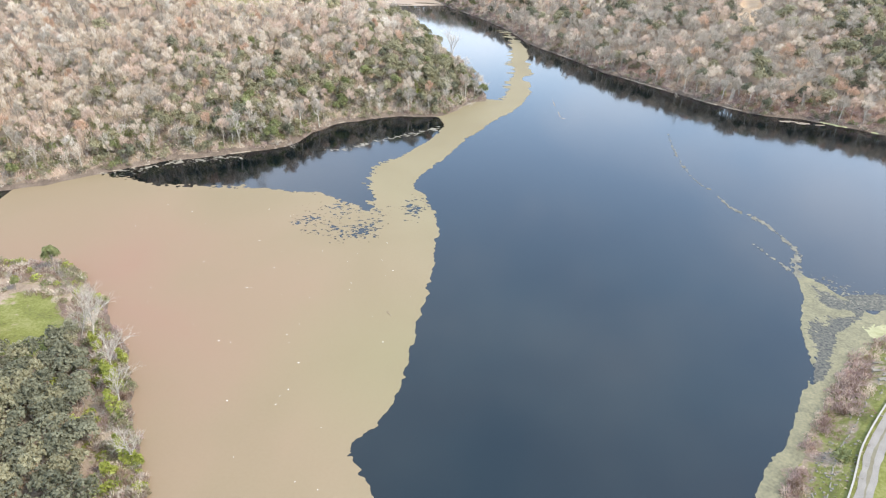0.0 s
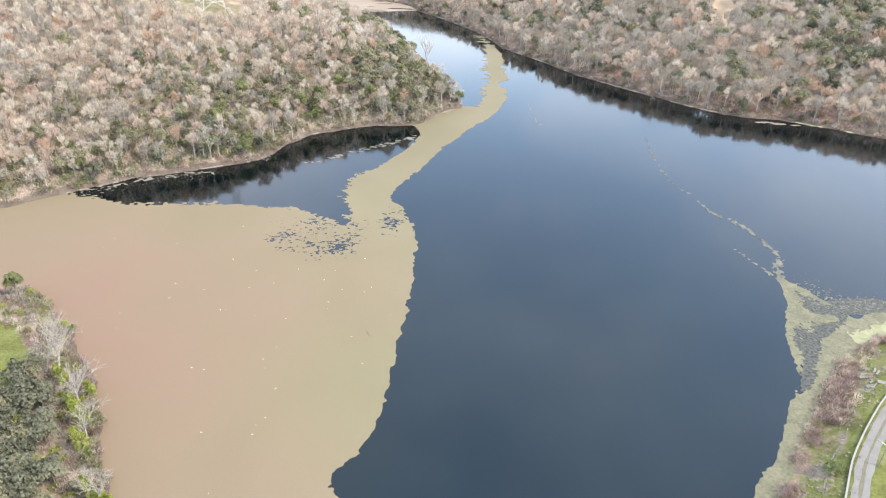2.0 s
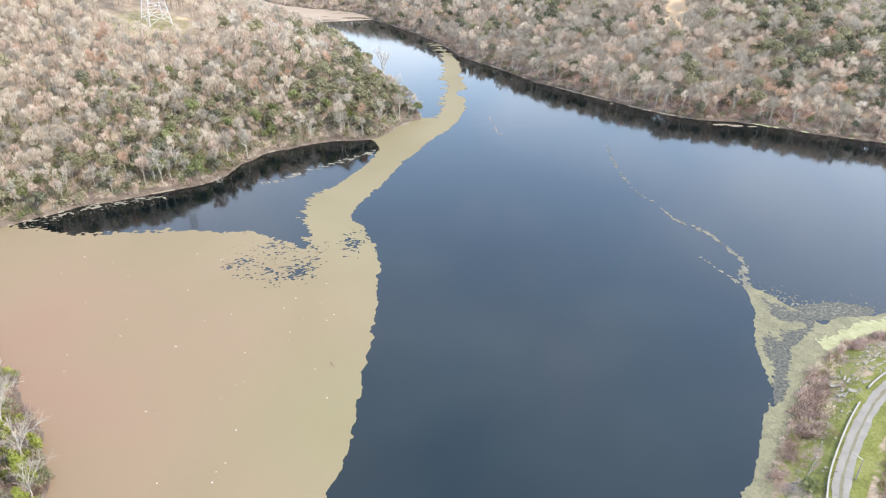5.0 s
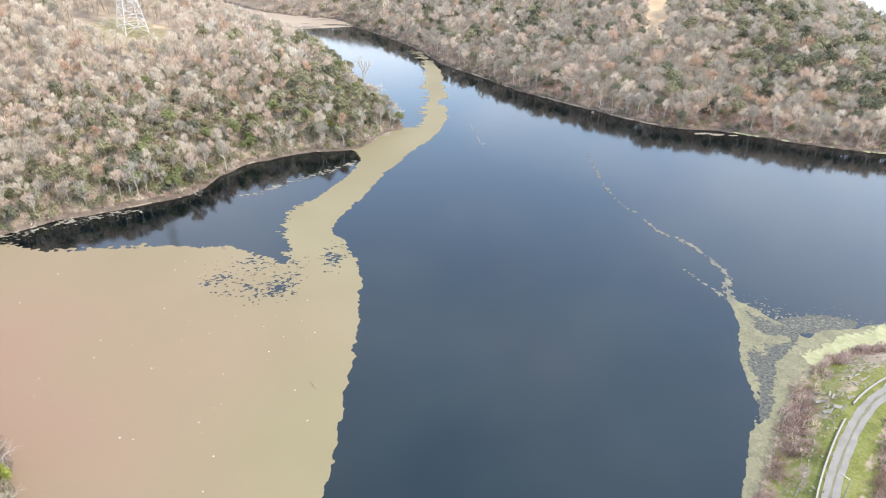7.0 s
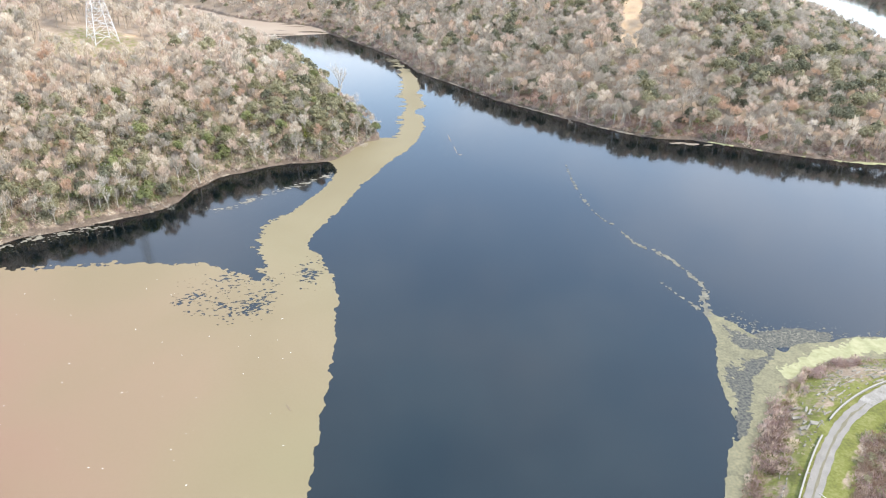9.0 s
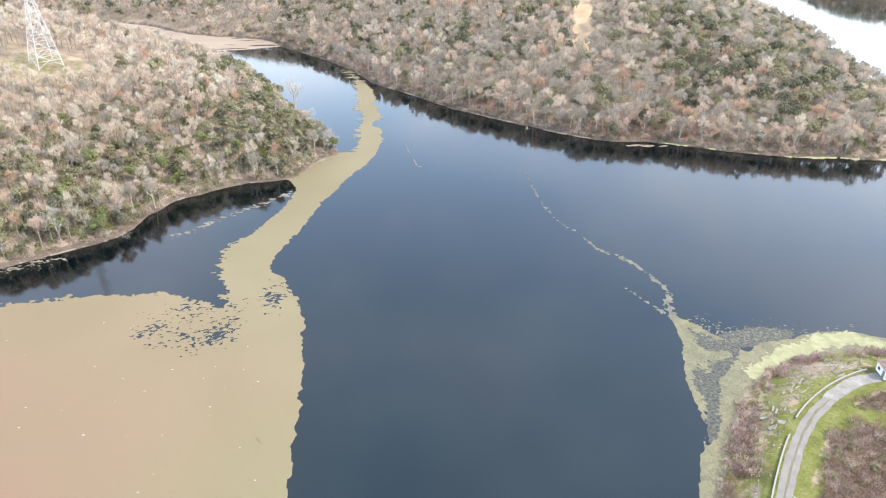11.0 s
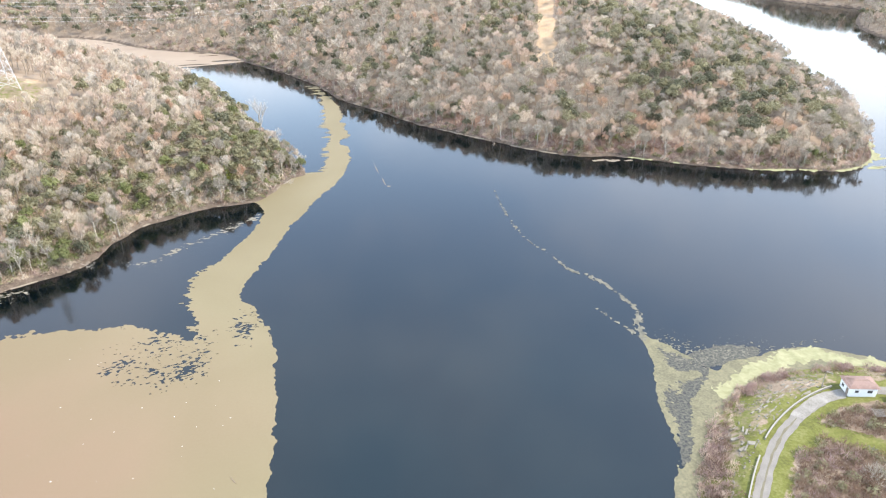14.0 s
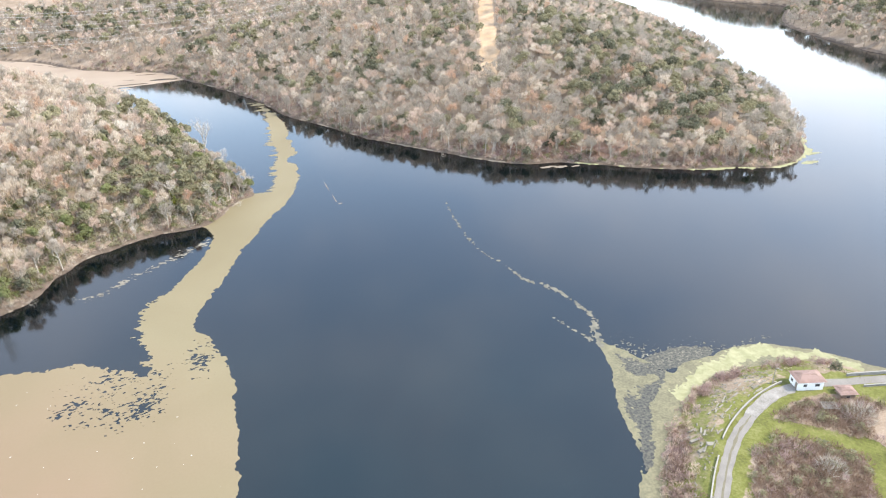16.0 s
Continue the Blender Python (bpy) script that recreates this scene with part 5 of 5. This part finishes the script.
# ---- house ----
def tiled_slope(parent, corners, rows, mat):
    """Rows of overlapping tiles up a roof slope. corners: eave left, eave right, top right, top left."""
    a, b, c, d = (Vector(p) for p in corners)
    nrm = (b - a).cross(d - a).normalized()
    for k in range(rows):
        s0, s1 = k / rows, (k + 1.25) / rows
        s1 = min(s1, 1.0)
        p, q = a.lerp(d, s0), b.lerp(c, s0)
        u, v = a.lerp(d, s1), b.lerp(c, s1)
        bm = bmesh.new()
        n_ = max(2, int((q - p).length / 0.32))
        lower, upper = [], []
        for i in range(n_ * 2 + 1):
            f = i / (n_ * 2)
            lift = 0.11 if i % 2 else 0.05
            lower.append(bm.verts.new(p.lerp(q, f) + nrm * lift))
            upper.append(bm.verts.new(u.lerp(v, f) + nrm * (lift - 0.04)))
        for i in range(n_ * 2):
            bm.faces.new((lower[i], lower[i + 1], upper[i + 1], upper[i]))
        part("tile_course", bm, mat, parent)


def building(name, x, y, z, turn, w, l, tall, ridge, wall_mat, label, windows, eave=0.45):
    root = tagged(new(name), label, "house")
    root.matrix_basis = Matrix.Translation((x, y, z)) @ Matrix.Rotation(turn, 4, "Z")
    bm = bmesh.new()
    box(bm, -w / 2, -l / 2, -1.0, w / 2, l / 2, tall, 0.02)
    part("wall", bm, wall_mat, root)
    bm = bmesh.new()
    e = eave
    lo = [bm.verts.new(c) for c in ((-w / 2 - e, -l / 2 - e, tall), (w / 2 + e, -l / 2 - e, tall), (w / 2 + e, l / 2 + e, tall), (-w / 2 - e, l / 2 + e, tall))]
    g = l / 2 * 0.85
    r1, r2 = bm.verts.new((-w / 2 + g, 0, tall + ridge)), bm.verts.new((w / 2 - g, 0, tall + ridge))
    for loop in ((lo[0], lo[1], r2, r1), (lo[2], lo[3], r1, r2), (lo[3], lo[0], r1), (lo[1], lo[2], r2), tuple(reversed(lo))):
        bm.faces.new(loop)
    roof = part("roof", bm, M_TILE, root, "clay tile roof")
    A, B, C, Dd = ((-w / 2 - e, -l / 2 - e, tall), (w / 2 + e, -l / 2 - e, tall), (w / 2 + e, l / 2 + e, tall), (-w / 2 - e, l / 2 + e, tall))
    P, Q = (-w / 2 + g, 0, tall + ridge), (w / 2 - g, 0, tall + ridge)
    tiled_slope(roof, (A, B, Q, P), 9, M_TILE)
    tiled_slope(roof, (C, Dd, P, Q), 9, M_TILE)
    tiled_slope(roof, (Dd, A, P, P), 9, M_TILE)
    tiled_slope(roof, (B, C, Q, Q), 9, M_TILE)
    for side, u, wz, ww, wh, kind in windows:
        win = new(kind)
        win.parent = root
        if side == "front":
            win.matrix_basis = Matrix.Translation((u, -l / 2, wz))
        else:
            win.matrix_basis = Matrix.Translation((-w / 2, u, wz)) @ Matrix.Rotation(-math.pi / 2, 4, "Z")
        bm = bmesh.new()
        box(bm, -ww / 2, -0.02, -wh / 2, ww / 2, 0.05, wh / 2)
        part("pane" if kind == "window" else "door_leaf", bm, M_DARK if kind == "window" else M_WOOD, win)
        bm = bmesh.new()
        for s in (-1, 1):
            box(bm, s * ww / 2 - 0.05, -0.06, -wh / 2 - 0.05, s * ww / 2 + 0.05, 0.04, wh / 2 + 0.05)
            box(bm, -ww / 2 + 0.051, -0.06, s * wh / 2 - 0.05, ww / 2 - 0.051, 0.04, s * wh / 2 + 0.05)
        box(bm, -0.025, -0.05, -wh / 2 + 0.051, 0.025, 0.03, wh / 2 - 0.051)
        part("frame", bm, M_RAIL, win)
    return root


building("house", 134.0, 126.2, 3.3, radians(-17), 6.5, 4.2, 2.6, 1.15, M_WALL, "small whitewashed house with a clay tile hip roof",
         (("front", -1.5, 1.5, 0.8, 0.7, "window"), ("front", 1.6, 1.5, 1.1, 0.7, "window"), ("side", 0.9, 1.2, 0.8, 0.7, "window"), ("side", -1.2, 0.95, 0.8, 1.9, "door")))
shed = building("shed", 140.2, 120.0, 2.3, radians(-18), 3.6, 2.9, 2.2, 0.8, M_WOOD, "small timber shed with a clay tile roof", (("front", 0.0, 1.2, 0.9, 0.6, "window"),), 0.5)
part("plinth", box(bmesh.new(), -2.0, -1.75, -1.0, 2.0, 1.65, 0.42, 0.02), M_WALL, shed, "whitewashed plinth")


# ---- pylons and power lines ----
def pylon(x, y, turn, tall, foot, label):
    """A lattice transmission tower: four legs, braces and three pairs of arms."""
    root = tagged(new("pylon"), label, "pylon")
    z = ground_z(x, y)
    root.matrix_basis = Matrix.Translation((x, y, z)) @ Matrix.Rotation(turn, 4, "Z")

    def half(h):
        return foot / 2 * (1 - h / (tall * 0.62)) + 1.1 * (h / (tall * 0.62)) if h < tall * 0.62 else 1.1 - 0.5 * (h - tall * 0.62) / (tall * 0.38)

    sgn = ((-1, -1), (1, -1), (1, 1), (-1, 1))
    levels = [0, 5.5, 11, 16, 20.5, 24.5, 28, 31, 34, 37, 40, tall]
    at = lambda c, h: Vector((c[0] * half(h), c[1] * half(h), h))
    for c in sgn:
        bm = bmesh.new()
        for a, b in zip(levels[:-1], levels[1:]):
            bar(bm, at(c, a) - (Vector((0, 0, 0.6)) if a == 0 else Vector()), at(c, b), 0.13)
        part("leg", bm, M_STEEL, root)
    for k in range(4):
        bm = bmesh.new()
        c, d = sgn[k], sgn[(k + 1) % 4]
        for a, b in zip(levels[:-1], levels[1:]):
            bar(bm, at(c, a), at(d, b), 0.062)
            bar(bm, at(d, a), at(c, b), 0.062)
            bar(bm, at(c, b), at(d, b), 0.052)
            m0, m1 = at(c, a).lerp(at(d, b), 0.5), at(c, (a + b) / 2)
            if a < 22:
                bar(bm, m1, m0, 0.06)
                bar(bm, at(d, (a + b) / 2), m0, 0.06)
        part("bracing", bm, M_STEEL, root)
    for h in (28, 34, 40):
        for s in (-1, 1):
            bm = bmesh.new()
            tip = Vector((s * (7.5 if h != 34 else 9.5), 0, h + 0.6))
            for c in (-1, 1):
                bar(bm, Vector((s * half(h), c * half(h), h)), tip, 0.09)
                bar(bm, Vector((s * half(h + 2), c * half(h + 2), h + 2.2)), tip, 0.08)
            part("arm", bm, M_STEEL, root)
    return root


LINE_WAY = math.atan2(560 - 343, 190 + 100)
HILLS = [PYLON_HILL, (190, 560)]
pylon(*PYLON_HILL, LINE_WAY + 1.57, 46, 10.5, "tall white lattice power pylon on a grassy hilltop clearing")
pylon(*HILLS[1], LINE_WAY + 1.57, 46, 9.0, "white lattice power pylon above the far wood")
M_CABLE = material("aluminium_cable", (0.40, 0.40, 0.41), (0.55, 0.55, 0.56), 0.5, rough=0.5, bump=0)


def cable(a, b, sag, label):
    bm = bmesh.new()
    a, b = Vector(a), Vector(b)
    pts = [a.lerp(b, k / 16) - Vector((0, 0, sag * 4 * (k / 16) * (1 - k / 16))) for k in range(17)]
    for p, q in zip(pts[:-1], pts[1:]):
        bar(bm, p, q, 0.035, 4)
    me = bpy.data.meshes.new("power_cable")
    bm.to_mesh(me)
    bm.free()
    me.materials.append(M_CABLE)
    return tagged(new("power_cable", me), label, "cable", "power cables")


def arm_tip(x, y, s, h):
    reach = 7.5 if h != 34 else 9.5
    side = LINE_WAY + math.pi / 2
    return (x + s * reach * math.cos(side), y + s * reach * math.sin(side), ground_z(x, y) + h + 0.6)


BEHIND = (PYLON_HILL[0] - 300 * math.cos(LINE_WAY), PYLON_HILL[1] - 300 * math.sin(LINE_WAY))
for h in (28, 34, 40):
    for s in (-1, 1):
        cable(arm_tip(*PYLON_HILL, s, h), arm_tip(*HILLS[1], s, h), 15, "slack metal power cable between two pylons")
        lo = arm_tip(*BEHIND, s, h)
        cable(arm_tip(*PYLON_HILL, s, h), (lo[0], lo[1], lo[2] + 20), 9, "slack metal power cable running off from the pylon")


# ---- street lamps, pergola ----
def street_lamp(x, y, z, turn, tall):
    root = tagged(new("street_lamp"), "pale concrete street lamp beside the dam track", "street lamp", "street lamps")
    root.matrix_basis = Matrix.Translation((x, y, z)) @ Matrix.Rotation(turn, 4, "Z")
    bm = bmesh.new()
    bmesh.ops.create_cone(bm, cap_ends=True, segments=8, radius1=0.13, radius2=0.07, depth=tall + 0.3, matrix=Matrix.Translation((0, 0, tall / 2 - 0.15)))
    part("pole", bm, M_CONC, root)
    bm = bmesh.new()
    bar(bm, (0, 0, tall - 0.05), (1.1, 0, tall + 0.25), 0.045, 6)
    part("arm", bm, M_STEEL, root)
    bm = bmesh.new()
    box(bm, 0.95, -0.14, tall + 0.17, 1.65, 0.14, tall + 0.33, 0.04)
    part("lamp_head", bm, M_RAIL, root, "pale lamp head")
    return root


for x, y, a in ((83.6, 94.2, 2.3), (126.6, 129.6, -1.3)):
    street_lamp(x, y, 3.25, a, 5.0)
pergola = tagged(new("pergola"), "bare weathered timber pergola on the slope below the house", "pergola")
pergola.matrix_basis = Matrix.Translation((131.4, 116.7, ground_z(131.4, 116.7))) @ Matrix.Rotation(radians(-22), 4, "Z") @ Matrix.Scale(0.72, 4)
for sx in (-2.2, 2.2):
    for sy in (-1.5, 1.5):
        part("post", box(bmesh.new(), sx - 0.07, sy - 0.07, -0.4, sx + 0.07, sy + 0.07, 2.1, 0.01), M_WOOD, pergola)
    part("beam", box(bmesh.new(), sx - 0.06, -1.9, 2.1, sx + 0.06, 1.9, 2.24, 0.01), M_WOOD, pergola)
for k in range(8):
    y = -1.7 + k * 0.485
    part("slat", box(bmesh.new(), -2.6, y - 0.05, 2.24, 2.6, y + 0.05, 2.34, 0.01), M_RAIL, pergola)

log = tree_shape(np.random.default_rng(5), 2.6, 0.6, 6, limbs=3, twig=0.05)
log_ob = new("floating_branch", raw_mesh("floating_branch", *log[:2], mats=[M_WOOD]))
log_ob.matrix_basis = Matrix.Translation((-12.4, 138.5, 0.08)) @ Matrix.Rotation(2.2, 4, "Z") @ Matrix.Rotation(radians(88), 4, "Y")
tagged(log_ob, "dark waterlogged branch lying on the scum", "branch")

# ---- litter on the scum ----
rng = np.random.default_rng(71)
v, f = [], []
for k in range(85):
    x, y = rng.uniform(-95, -6), rng.uniform(75, 200)
    if mat_field(np.array([x]), np.array([y]))[0] < 1.5:
        continue
    s, a = rng.uniform(0.07, 0.24), rng.uniform(0, 3.14)
    for c in range(6):
        w = a + c * 1.047
        v.append((x + s * math.cos(w) * rng.uniform(0.5, 1.2), y + 0.5 * s * math.sin(w) * rng.uniform(0.5, 1.2), 0.05 + 0.03 * (c % 2)))
    f.append(tuple(range(len(v) - 6, len(v))))
me = bpy.data.meshes.new("floating_litter")
me.from_pydata(v, [], f)
me.materials.append(M_WALL)
tagged(new("floating_litter", me), "small white scraps floating on the scum", "litter", kind="stuff")
